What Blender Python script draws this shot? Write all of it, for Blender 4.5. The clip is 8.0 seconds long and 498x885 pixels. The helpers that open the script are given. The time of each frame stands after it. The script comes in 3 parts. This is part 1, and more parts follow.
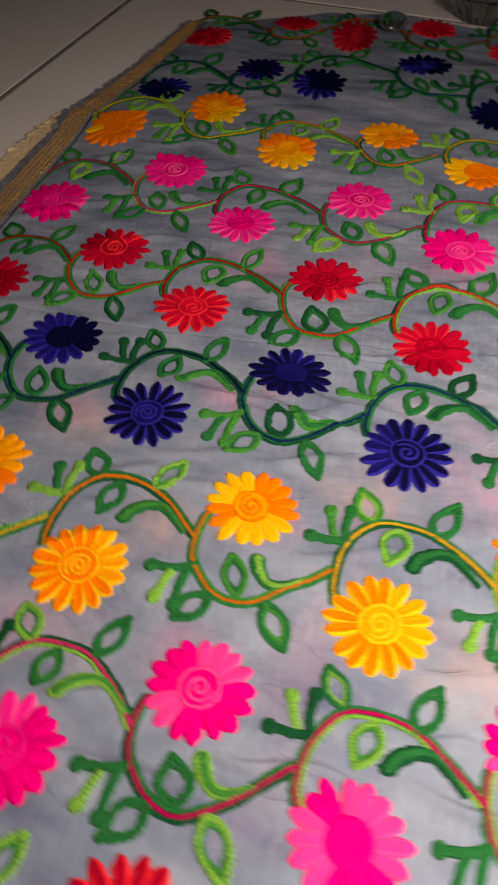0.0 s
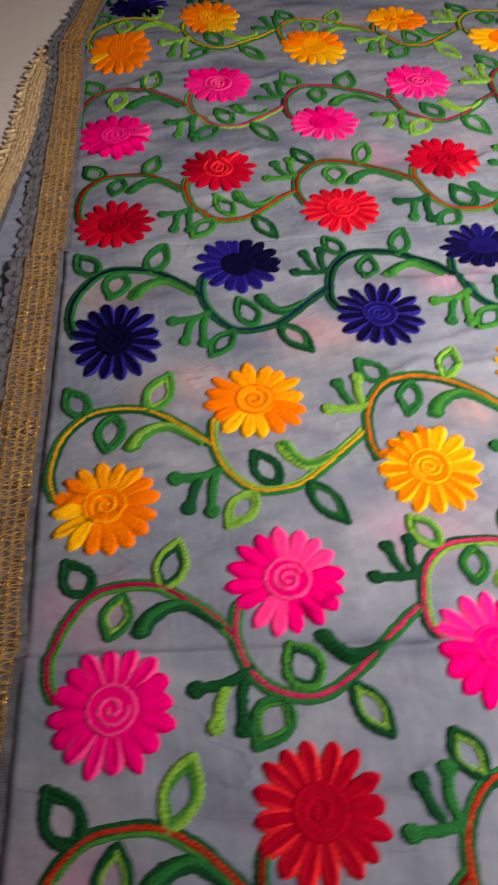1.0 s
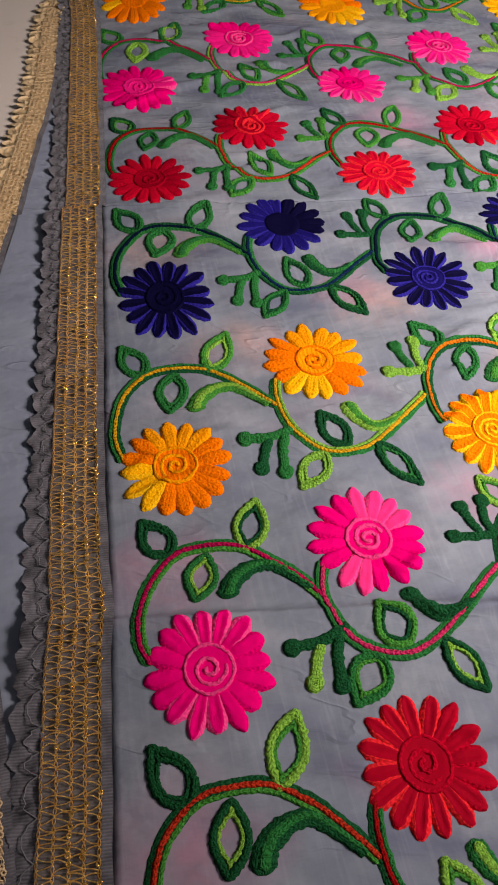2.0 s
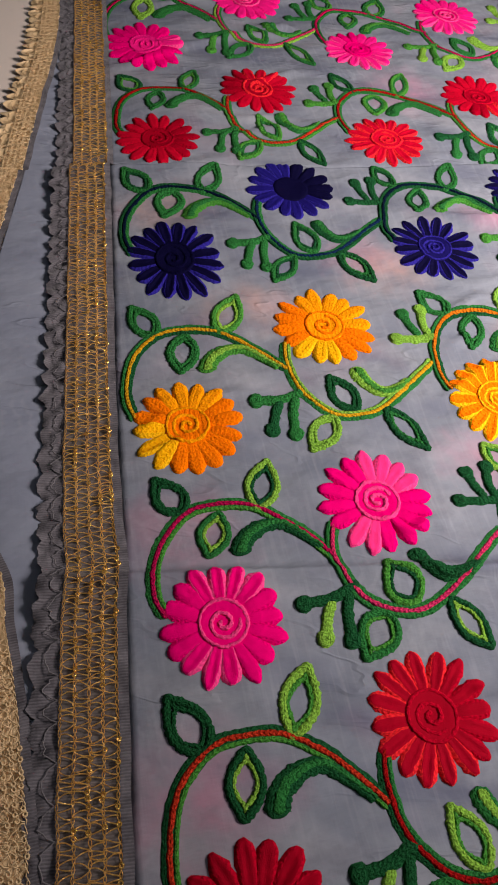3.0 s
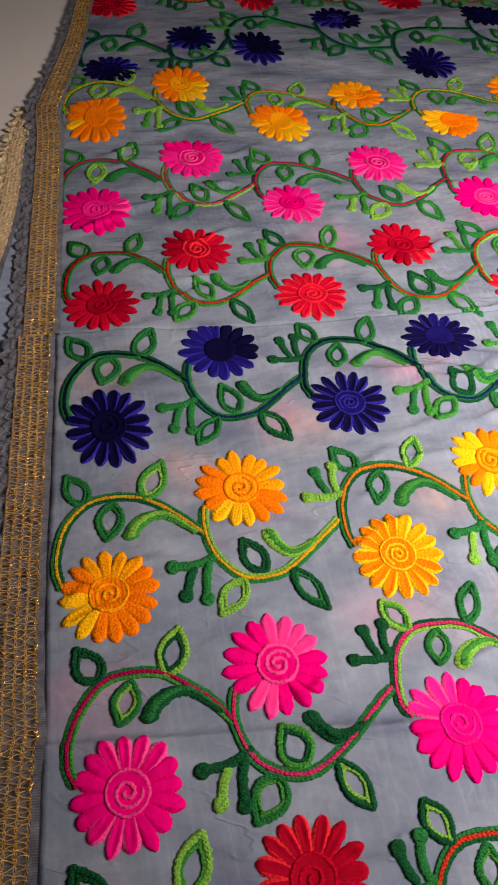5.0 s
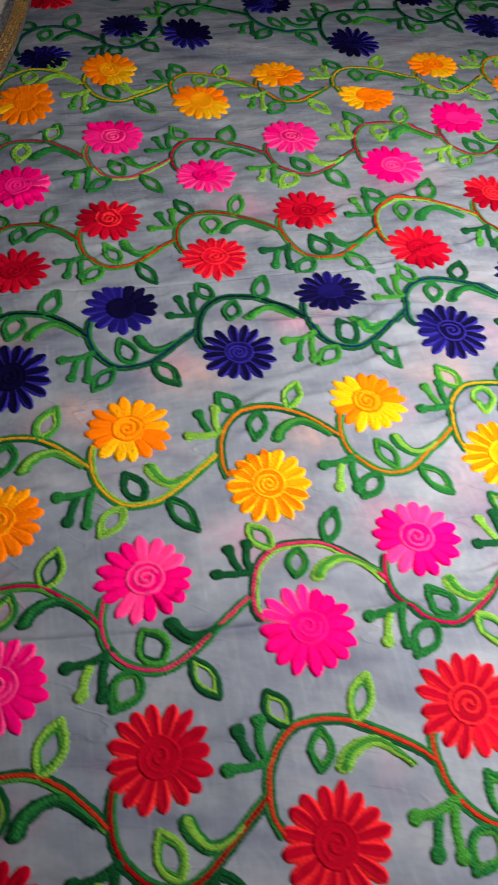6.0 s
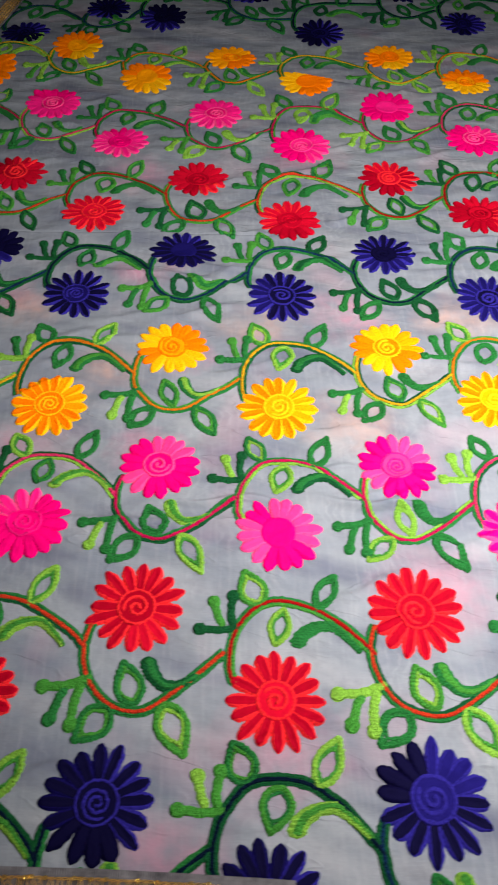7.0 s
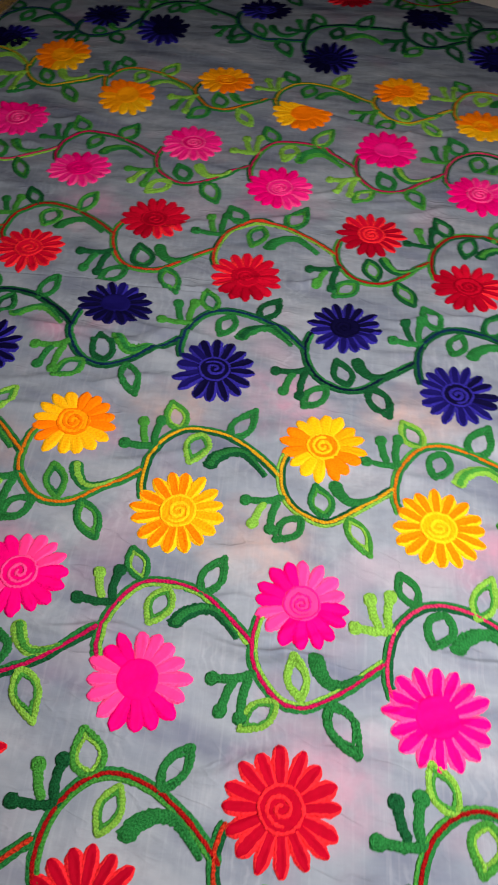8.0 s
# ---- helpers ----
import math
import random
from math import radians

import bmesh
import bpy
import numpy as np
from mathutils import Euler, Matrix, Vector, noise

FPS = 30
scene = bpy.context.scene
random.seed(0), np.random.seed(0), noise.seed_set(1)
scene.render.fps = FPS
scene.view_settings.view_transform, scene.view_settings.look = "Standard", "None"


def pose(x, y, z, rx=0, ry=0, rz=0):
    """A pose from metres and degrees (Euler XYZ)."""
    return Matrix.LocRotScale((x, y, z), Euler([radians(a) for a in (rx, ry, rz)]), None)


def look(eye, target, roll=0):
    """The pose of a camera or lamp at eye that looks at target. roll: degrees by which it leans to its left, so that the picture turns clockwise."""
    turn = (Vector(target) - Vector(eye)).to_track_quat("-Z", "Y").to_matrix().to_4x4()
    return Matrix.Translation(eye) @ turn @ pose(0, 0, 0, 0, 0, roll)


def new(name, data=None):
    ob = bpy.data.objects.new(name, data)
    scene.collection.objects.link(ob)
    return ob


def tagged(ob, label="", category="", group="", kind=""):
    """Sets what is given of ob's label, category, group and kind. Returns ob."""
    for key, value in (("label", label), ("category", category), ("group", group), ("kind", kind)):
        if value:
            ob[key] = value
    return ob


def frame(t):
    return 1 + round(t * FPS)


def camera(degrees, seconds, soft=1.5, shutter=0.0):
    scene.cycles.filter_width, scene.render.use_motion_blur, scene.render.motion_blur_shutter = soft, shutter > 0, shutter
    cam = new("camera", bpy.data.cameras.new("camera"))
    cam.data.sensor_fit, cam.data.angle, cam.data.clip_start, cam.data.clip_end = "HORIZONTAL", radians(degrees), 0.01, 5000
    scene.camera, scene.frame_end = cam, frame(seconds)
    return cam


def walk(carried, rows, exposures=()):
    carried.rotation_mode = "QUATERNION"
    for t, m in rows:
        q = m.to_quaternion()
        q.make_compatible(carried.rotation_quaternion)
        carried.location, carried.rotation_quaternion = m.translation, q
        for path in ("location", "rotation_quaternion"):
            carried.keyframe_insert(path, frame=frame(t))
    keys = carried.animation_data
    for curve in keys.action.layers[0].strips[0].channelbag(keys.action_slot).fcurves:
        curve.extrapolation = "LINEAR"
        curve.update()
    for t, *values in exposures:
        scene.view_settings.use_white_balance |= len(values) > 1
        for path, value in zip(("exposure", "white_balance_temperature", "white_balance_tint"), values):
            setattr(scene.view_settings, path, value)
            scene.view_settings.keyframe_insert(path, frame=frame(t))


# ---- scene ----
cam = camera(37.1, 8.0, soft=1.9, shutter=0.4)
PATH = [
    (0, (0.126, -0.193, 0.338), (-0.107, 1.106, -1.165), 0.2),
    (0.2, (0.07, -0.184, 0.331), (-0.057, 1.116, -1.183), -2.2),
    (0.5, (-0.02, -0.184, 0.329), (-0.038, 1.105, -1.2), -3.3),
    (0.7, (-0.065, -0.193, 0.32), (0.017, 1.058, -1.238), -1.5),
    (1, (-0.129, -0.205, 0.302), (0.095, 1.01, -1.271), 0.9),
    (1.2, (-0.162, -0.205, 0.295), (0.117, 0.99, -1.285), 2.4),
    (2.5, (-0.201, -0.191, 0.292), (0.223, 0.894, -1.334), 10.9),
    (2.7, (-0.208, -0.193, 0.293), (0.231, 0.877, -1.339), 12.2),
    (3, (-0.21, -0.199, 0.29), (0.221, 0.858, -1.352), 12.2),
    (3.5, (-0.203, -0.199, 0.297), (0.224, 0.85, -1.351), 12.3),
    (3.7, (-0.198, -0.191, 0.309), (0.233, 0.862, -1.335), 12.3),
    (4, (-0.189, -0.182, 0.328), (0.237, 0.884, -1.309), 12.0),
    (4.2, (-0.187, -0.178, 0.339), (0.245, 0.918, -1.277), 11.9),
    (5.3, (-0.143, -0.187, 0.368), (0.246, 0.982, -1.207), 7.0),
    (5.5, (-0.133, -0.202, 0.366), (0.254, 0.964, -1.212), 6.6),
    (5.7, (-0.121, -0.219, 0.372), (0.259, 0.948, -1.208), 6.1),
    (6, (-0.091, -0.25, 0.379), (0.274, 0.923, -1.199), 5.5),
    (6.2, (-0.054, -0.275, 0.385), (0.247, 0.917, -1.192), 4.4),
    (6.5, (0.018, -0.314, 0.388), (0.204, 0.898, -1.192), 3.8),
    (6.7, (0.064, -0.333, 0.389), (0.195, 0.889, -1.189), 3.8),
    (7, (0.12, -0.342, 0.392), (0.191, 0.883, -1.188), 1.8),
    (7.2, (0.145, -0.329, 0.386), (0.2, 0.902, -1.189), 1.4),
    (7.5, (0.176, -0.29, 0.38), (0.24, 0.94, -1.196), 2.6),
    (7.7, (0.189, -0.263, 0.377), (0.246, 0.97, -1.197), 3.4),
    (8, (0.207, -0.239, 0.371), (0.161, 0.983, -1.212), 3.2),
]
walk(cam, [(t, look(eye, target, roll)) for t, eye, target, roll in PATH], [(0, -0.51, 6850, 19), (0.5, -0.24, 6720, 22), (1.0, 0.24, 6760, 21), (3.5, 0.31, 6700, 22), (5.5, 0.23, 6500, 16), (6.0, 0.23, 6470, 13), (6.5, -0.03, 6480, 13), (7.0, -0.25, 6560, 12), (7.5, -0.48, 6480, 12), (8.0, -0.66, 6450, 13)])

# ---- light: a warm-white lamp close by on the near right side, in an otherwise dim room ----
world = bpy.data.worlds.new("world")
scene.world = world
world.use_nodes = True
world.node_tree.nodes["Background"].inputs["Color"].default_value = (0.75, 0.78, 0.85, 1)
world.node_tree.nodes["Background"].inputs["Strength"].default_value = 0.05


def lamp(name, kind, place, power, colour, size):
    data = bpy.data.lights.new(name, kind)
    data.energy, data.color = power, colour
    if kind == "AREA":
        data.size = size
    else:
        data.shadow_soft_size = size
    ob = new(name, data)
    ob.location = place
    return ob


room_lamp = lamp("room_lamp", "SPOT", (0.40, -0.15, 0.45), 39.5, (1.0, 0.955, 0.90), 0.12)
room_lamp.matrix_world = look((0.40, -0.15, 0.45), (0.29, 0.03, 0.0))
room_lamp.data.spot_size, room_lamp.data.spot_blend = math.radians(118), 1.0
# weak bluish fill from overhead, an unseen source added for the ambient light
ceiling_light = lamp("ceiling_light", "AREA", (0.3, -0.3, 2.6), 3.0, (0.80, 0.90, 1.0), 0.6)

# ---- materials ----


class Tree:
    """A material's nodes, made with short calls."""

    def __init__(self, name):
        self.mat = bpy.data.materials.new(name)
        self.mat.use_nodes = True
        self.nodes, self.links = self.mat.node_tree.nodes, self.mat.node_tree.links
        self.bsdf = self.nodes["Principled BSDF"]

    def put(self, socket, value):
        if isinstance(value, bpy.types.NodeSocket):
            self.links.new(value, socket)
        elif isinstance(value, (tuple, list)) and len(value) == 3 and socket.type == "RGBA":
            socket.default_value = (*value, 1)
        else:
            socket.default_value = value

    def add(self, kind, out=0, settings=(), **inputs):
        node = self.nodes.new(kind)
        for key, value in settings:
            if key == "operation":
                node.operation = value
            elif key == "data_type":
                node.data_type = value
            elif key == "blend_type":
                node.blend_type = value
        for key, value in inputs.items():
            self.put(node.inputs[int(key[1:])], value)
        return node.outputs[out]

    def math(self, op, a, b=0.0, c=0.0):
        return self.add("ShaderNodeMath", 0, (("operation", op),), i0=a, i1=b, i2=c)

    def mix(self, f, a, b):
        return self.add("ShaderNodeMix", 2, (("data_type", "RGBA"),), i0=f, i6=a, i7=b)

    def noise(self, vector, scale, detail=3.0, rough=0.55):
        node = self.nodes.new("ShaderNodeTexNoise")
        self.put(node.inputs["Vector"], vector)
        node.inputs["Scale"].default_value, node.inputs["Detail"].default_value = scale, detail
        node.inputs["Roughness"].default_value = rough
        return node.outputs["Fac"]

    def ramp(self, f, low, high):
        return self.add("ShaderNodeMapRange", 0, (), i0=f, i1=low, i2=high, i3=0.0, i4=1.0)

    def coords(self, which):
        return self.nodes.new("ShaderNodeTexCoord").outputs[which]

    def bump(self, height, distance, strength=1.0):
        node = self.nodes.new("ShaderNodeBump")
        node.inputs["Strength"].default_value, node.inputs["Distance"].default_value = strength, distance
        self.put(node.inputs["Height"], height)
        self.put(self.bsdf.inputs["Normal"], node.outputs["Normal"])

    def finish(self, colour, rough=0.6, metal=0.0, sheen=0.0, spec=0.4):
        b = self.bsdf.inputs
        self.put(b["Base Color"], colour)
        self.put(b["Roughness"], rough)
        b["Metallic"].default_value, b["Specular IOR Level"].default_value = metal, spec
        b["Sheen Weight"].default_value, b["Sheen Roughness"].default_value = sheen, 0.4
        return self.mat


THREADS = {}


def thread(colour, deep=None, lines=0.0021, pitch=0.0022, relief=0.0010):
    """Chain-stitched yarn: interlocking loops along u, rows of stitches across v (both in metres)."""
    key = (colour, deep, lines, pitch, relief)
    if key in THREADS:
        return THREADS[key]
    t = Tree("yarn")
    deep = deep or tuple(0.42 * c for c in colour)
    uv = t.add("ShaderNodeSeparateXYZ", 0, (), i0=t.coords("UV"))
    u, v = uv.node.outputs[0], uv.node.outputs[1]
    place = t.coords("Object")
    wander = t.math("MULTIPLY", t.noise(place, 420.0, 4.0, 0.65), 9.0)
    across = t.math("PINGPONG", v, lines / 2)
    across = t.math("DIVIDE", across, lines / 2)
    phase = t.math("MULTIPLY_ADD", u, 2 * math.pi / pitch, wander)
    phase = t.math("MULTIPLY_ADD", across, 2.9, phase)
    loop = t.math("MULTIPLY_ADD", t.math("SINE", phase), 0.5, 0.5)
    row = t.math("SINE", t.math("MULTIPLY", across, math.pi))
    fibre = t.noise(place, 1500.0, 4.0, 0.7)
    height = t.math("MULTIPLY_ADD", row, 0.35, t.math("MULTIPLY", loop, 0.55))
    height = t.math("MULTIPLY_ADD", fibre, 1.6, height)
    t.bump(height, relief)
    own = t.nodes.new("ShaderNodeObjectInfo").outputs["Random"]
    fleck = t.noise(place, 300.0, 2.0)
    # shade between the loops is painted in with the flecks: low loops turn deep
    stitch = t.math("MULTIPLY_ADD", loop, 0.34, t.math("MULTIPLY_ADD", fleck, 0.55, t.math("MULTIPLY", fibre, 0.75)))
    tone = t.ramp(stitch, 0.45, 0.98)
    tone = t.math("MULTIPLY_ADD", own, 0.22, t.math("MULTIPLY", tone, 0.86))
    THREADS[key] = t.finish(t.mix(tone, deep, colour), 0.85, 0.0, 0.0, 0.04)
    return THREADS[key]


def satin(colour, deep=None):
    """Padded satin stitch: fine smooth threads lying along u, with a slow wander of tone."""
    key = ("satin", colour, deep)
    if key in THREADS:
        return THREADS[key]
    t = Tree("satin_thread")
    deep = deep or tuple(0.74 * c for c in colour)
    place = t.coords("Object")
    uv = t.add("ShaderNodeSeparateXYZ", 0, (), i0=t.coords("UV"))
    v = uv.node.outputs[1]
    wander = t.noise(place, 210.0, 3.0)
    ply = t.math("SINE", t.math("MULTIPLY_ADD", v, 2 * math.pi / 0.0007, t.math("MULTIPLY", wander, 9.0)))
    fibre = t.noise(place, 2400.0, 2.0)
    t.bump(t.math("MULTIPLY_ADD", ply, 0.04, t.math("MULTIPLY_ADD", wander, 1.6, t.math("MULTIPLY", fibre, 0.9))), 0.0003)
    own = t.nodes.new("ShaderNodeObjectInfo").outputs["Random"]
    tone = t.math("MULTIPLY_ADD", own, 0.45, t.math("MULTIPLY", t.ramp(t.math("MULTIPLY_ADD", fibre, 0.4, wander), 0.4, 0.95), 0.7))
    THREADS[key] = t.finish(t.mix(tone, deep, colour), 0.75, 0.0, 0.0, 0.05)
    return THREADS[key]


PEACH = ((0.21, -0.025, 0.026), (0.15, 0.07, 0.024), (-0.115, 0.076, 0.020), (-0.15, 0.157, 0.022), (-0.03, 0.095, 0.022), (0.037, 0.03, 0.020), (0.30, 0.08, 0.024))
BLUSH = ((0.217, 0.085, 0.026), (0.245, -0.15, 0.028), (0.092, 0.042, 0.018), (0.146, -0.239, 0.026), (0.09, -0.282, 0.022), (-0.042, 0.106, 0.018), (-0.186, -0.16, 0.026),
         (0.044, 0.276, 0.026), (0.055, 0.132, 0.018), (0.084, 0.147, 0.016), (0.067, -0.04, 0.018), (-0.019, -0.037, 0.018), (-0.175, -0.055, 0.022), (0.20, 0.30, 0.03), (0.34, -0.02, 0.025))


def cloth_material(dyed=1.0):
    """Sheer grey-lavender voile with soft pink and peach dye clouds, grey-blue smudges and painted streaks of shade
    from below.
    """
    t = Tree("grey_voile")
    p = t.coords("Object")

    def scaled(x, y, z):
        return t.add("ShaderNodeVectorMath", 0, (("operation", "MULTIPLY"),), i0=p, i1=(x, y, z))

    ragged = t.math("MULTIPLY_ADD", t.noise(p, 34.0, 4.0, 0.6), 0.05, -0.025)

    def clouds(spots):
        nearest = 0.0
        for x, y, size in spots:
            away = t.add("ShaderNodeVectorMath", 1, (("operation", "DISTANCE"),), i0=scaled(1.0, 1.25, 0.0), i1=(x, y * 1.25, 0.0))
            here = t.add("ShaderNodeMapRange", 0, (), i0=t.math("ADD", away, ragged), i1=0.0, i2=size * 1.6, i3=1.0, i4=0.0)
            nearest = t.math("MAXIMUM", nearest, here)
        return t.math("MULTIPLY", nearest, t.ramp(t.noise(p, 60.0, 4.0), 0.2, 0.62))

    cool = t.ramp(t.noise(p, 14.0, 5.0, 0.6), 0.32, 0.68)
    base = t.mix(cool, (0.134, 0.155, 0.198), (0.219, 0.240, 0.268))
    # diagonal shade of the layers beneath, painted in as darker and paler streaks
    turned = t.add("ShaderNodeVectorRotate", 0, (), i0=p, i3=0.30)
    shade_streak = t.noise(t.add("ShaderNodeVectorMath", 0, (("operation", "MULTIPLY"),), i0=turned, i1=(10.0, 34.0, 20.0)), 1.0, 3.0, 0.48)
    base = t.mix(t.math("MULTIPLY", t.ramp(shade_streak, 0.52, 0.70), 0.78), base, (0.088, 0.098, 0.148))
    base = t.mix(t.math("MULTIPLY", t.ramp(shade_streak, 0.46, 0.26), 0.45), base, (0.345, 0.345, 0.37))
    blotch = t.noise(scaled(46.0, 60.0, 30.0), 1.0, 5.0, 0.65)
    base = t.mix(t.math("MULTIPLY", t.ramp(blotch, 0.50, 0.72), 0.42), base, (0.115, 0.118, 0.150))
    combed = t.noise(scaled(420.0, 26.0, 30.0), 1.0, 3.0)
    base = t.mix(t.math("MULTIPLY", t.ramp(combed, 0.52, 0.75), 0.16), base, (0.38, 0.385, 0.41))
    if not dyed:
        base = t.mix(0.72, base, (0.25, 0.28, 0.35))
    if dyed:
        base = t.mix(t.math("MULTIPLY", clouds(BLUSH), 0.75), base, (0.39, 0.18, 0.25))
        base = t.mix(t.math("MULTIPLY", clouds(PEACH), 0.62), base, (0.43, 0.26, 0.215))
        faint = t.ramp(t.noise(p, 11.0, 3.0), 0.56, 0.70)
        base = t.mix(t.math("MULTIPLY", faint, 0.3), base, (0.36, 0.20, 0.25))
    slub = t.math("ADD", t.noise(scaled(90.0, 1700.0, 90.0), 1.0, 3.0), t.noise(scaled(1700.0, 80.0, 90.0), 1.0, 3.0))
    base = t.mix(t.math("MULTIPLY", t.ramp(slub, 0.85, 1.3), 0.025), base, (0.40, 0.41, 0.44))
    # watery lines where two sheer layers lie on one another
    water = t.math("SINE", t.math("MULTIPLY_ADD", t.noise(scaled(16.0, 30.0, 1.0), 1.0, 4.0), 46.0, t.math("MULTIPLY", t.add("ShaderNodeSeparateXYZ", 0, (), i0=p), 900.0)))
    veil = t.ramp(t.noise(p, 26.0, 3.0), 0.50, 0.66)
    base = t.mix(t.math("MULTIPLY", t.math("MULTIPLY", t.ramp(water, 0.1, 1.0), veil), 0.10), base, (0.46, 0.47, 0.50))
    ripple = t.noise(scaled(24.0, 52.0, 30.0), 1.0, 4.0, 0.5)
    pucker = t.noise(t.add("ShaderNodeVectorMath", 0, (("operation", "MULTIPLY"),), i0=turned, i1=(13.0, 40.0, 16.0)), 1.0, 3.0, 0.5)
    crease = t.math("SUBTRACT", 1.0, t.ramp(t.math("ABSOLUTE", t.math("SUBTRACT", pucker, 0.5)), 0.0, 0.02))
    crease = t.math("MULTIPLY", crease, t.ramp(t.noise(p, 22.0, 2.0), 0.46, 0.6))
    relief = t.math("MULTIPLY_ADD", crease, 0.10, ripple)
    t.bump(t.math("MULTIPLY_ADD", slub, 0.012, relief), 0.0046, 0.75)
    return t.finish(base, 0.8, 0.0, 0.0, 0.14)


def tile_material():
    t = Tree("glazed_cream_tile")
    p = t.coords("Object")
    cloud = t.noise(p, 5.0, 5.0)
    speck = t.noise(p, 90.0, 3.0)
    c = t.mix(t.ramp(cloud, 0.3, 0.75), (0.76, 0.67, 0.58), (0.83, 0.74, 0.65))
    c = t.mix(t.math("MULTIPLY", t.ramp(speck, 0.6, 0.75), 0.2), c, (0.5, 0.42, 0.34))
    t.bump(cloud, 0.0006, 0.4)
    return t.finish(c, t.math("MULTIPLY_ADD", cloud, 0.2, 0.28), 0.0, 0.0, 0.5)


def plain(name, colour, second, rough, scale=40.0, metal=0.0, relief=0.0003):
    t = Tree(name)
    p = t.coords("Object")
    n = t.noise(p, scale, 4.0)
    fine = t.noise(p, scale * 14, 2.0)
    c = t.mix(t.ramp(t.math("MULTIPLY_ADD", fine, 0.5, t.math("MULTIPLY", n, 0.6)), 0.3, 0.8), colour, second)
    t.bump(t.math("MULTIPLY_ADD", fine, 0.5, n), relief, 0.8)
    return t.finish(c, rough, metal)


def net_material(name, colour, second):
    """Dark ribbed gauze."""
    t = Tree(name)
    uv = t.add("ShaderNodeSeparateXYZ", 0, (), i0=t.coords("UV"))
    u, v = uv.node.outputs[0], uv.node.outputs[1]
    p = t.coords("Object")
    rib = t.math("MULTIPLY_ADD", t.math("SINE", t.math("MULTIPLY", u, 2 * math.pi / 0.0011)), 0.5, 0.5)
    rib2 = t.math("MULTIPLY_ADD", t.math("SINE", t.math("MULTIPLY", v, 2 * math.pi / 0.0016)), 0.5, 0.5)
    blot = t.noise(p, 240.0, 5.0, 0.7)
    f = t.ramp(t.math("MULTIPLY_ADD", rib, 0.12, t.math("MULTIPLY_ADD", rib2, 0.02, t.math("MULTIPLY_ADD", t.noise(p, 130.0, 3.0), 0.8, t.math("MULTIPLY", blot, 0.5)))), 0.45, 0.95)
    t.bump(t.math("MULTIPLY_ADD", rib, 0.5, blot), 0.0006, 0.8)
    return t.finish(t.mix(f, colour, second), 0.75, 0.0, 0.1, 0.2)


def glass_material():
    t = Tree("clear_glass")
    t.bsdf.inputs["Transmission Weight"].default_value = 1.0
    t.bsdf.inputs["IOR"].default_value = 1.46
    return t.finish((0.96, 0.97, 0.97), 0.03)


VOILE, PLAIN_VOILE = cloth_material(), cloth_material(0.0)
TILE = tile_material()
GROUT = plain("grout", (0.26, 0.21, 0.17), (0.36, 0.30, 0.25), 0.85)
GOLD = plain("gold_zari_thread", (0.78, 0.36, 0.07), (1.0, 0.68, 0.22), 0.28, 620.0, 0.72, 0.0012)
# brighter gold for the added rings that stand for glints on the lace
GLINT = plain("gold_glint_ring", (1.0, 0.55, 0.10), (1.0, 0.74, 0.26), 0.24, 300.0, 0.9, 0.0003)
OLDGOLD = plain("gold_lace_band", (0.62, 0.43, 0.21), (0.88, 0.67, 0.40), 0.6, 220.0, 0.15, 0.0005)
GAUZE = net_material("charcoal_gauze", (0.042, 0.039, 0.045), (0.185, 0.175, 0.19))
BACKNET = net_material("brown_net", (0.074, 0.062, 0.058), (0.18, 0.155, 0.143))
PICOT = plain("grey_picot_thread", (0.09, 0.085, 0.09), (0.21, 0.20, 0.21), 0.7, 200.0)
WALL = plain("wall_paint", (0.60, 0.58, 0.55), (0.66, 0.64, 0.60), 0.9, 3.0)
GLASS = glass_material()

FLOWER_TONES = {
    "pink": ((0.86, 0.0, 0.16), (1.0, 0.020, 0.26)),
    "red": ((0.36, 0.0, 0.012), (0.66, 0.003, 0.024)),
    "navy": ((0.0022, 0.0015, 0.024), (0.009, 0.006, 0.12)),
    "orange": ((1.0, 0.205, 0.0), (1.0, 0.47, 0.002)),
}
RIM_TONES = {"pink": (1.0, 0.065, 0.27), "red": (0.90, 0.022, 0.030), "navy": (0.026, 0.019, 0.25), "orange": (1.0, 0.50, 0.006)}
STEM_TONES = {
    "pink": ((0.66, 0.008, 0.10), (0.92, 0.05, 0.18)),
    "red": ((0.46, 0.008, 0.008), (0.84, 0.06, 0.02)),
    "navy": ((0.003, 0.012, 0.035), (0.008, 0.035, 0.11)),
    "orange": ((0.85, 0.22, 0.01), (0.88, 0.48, 0.015)),
}
BOTTLE, LEAF, GRASS, LIME = (0.010, 0.115, 0.036), (0.026, 0.235, 0.052), (0.075, 0.37, 0.050), (0.30, 0.64, 0.075)

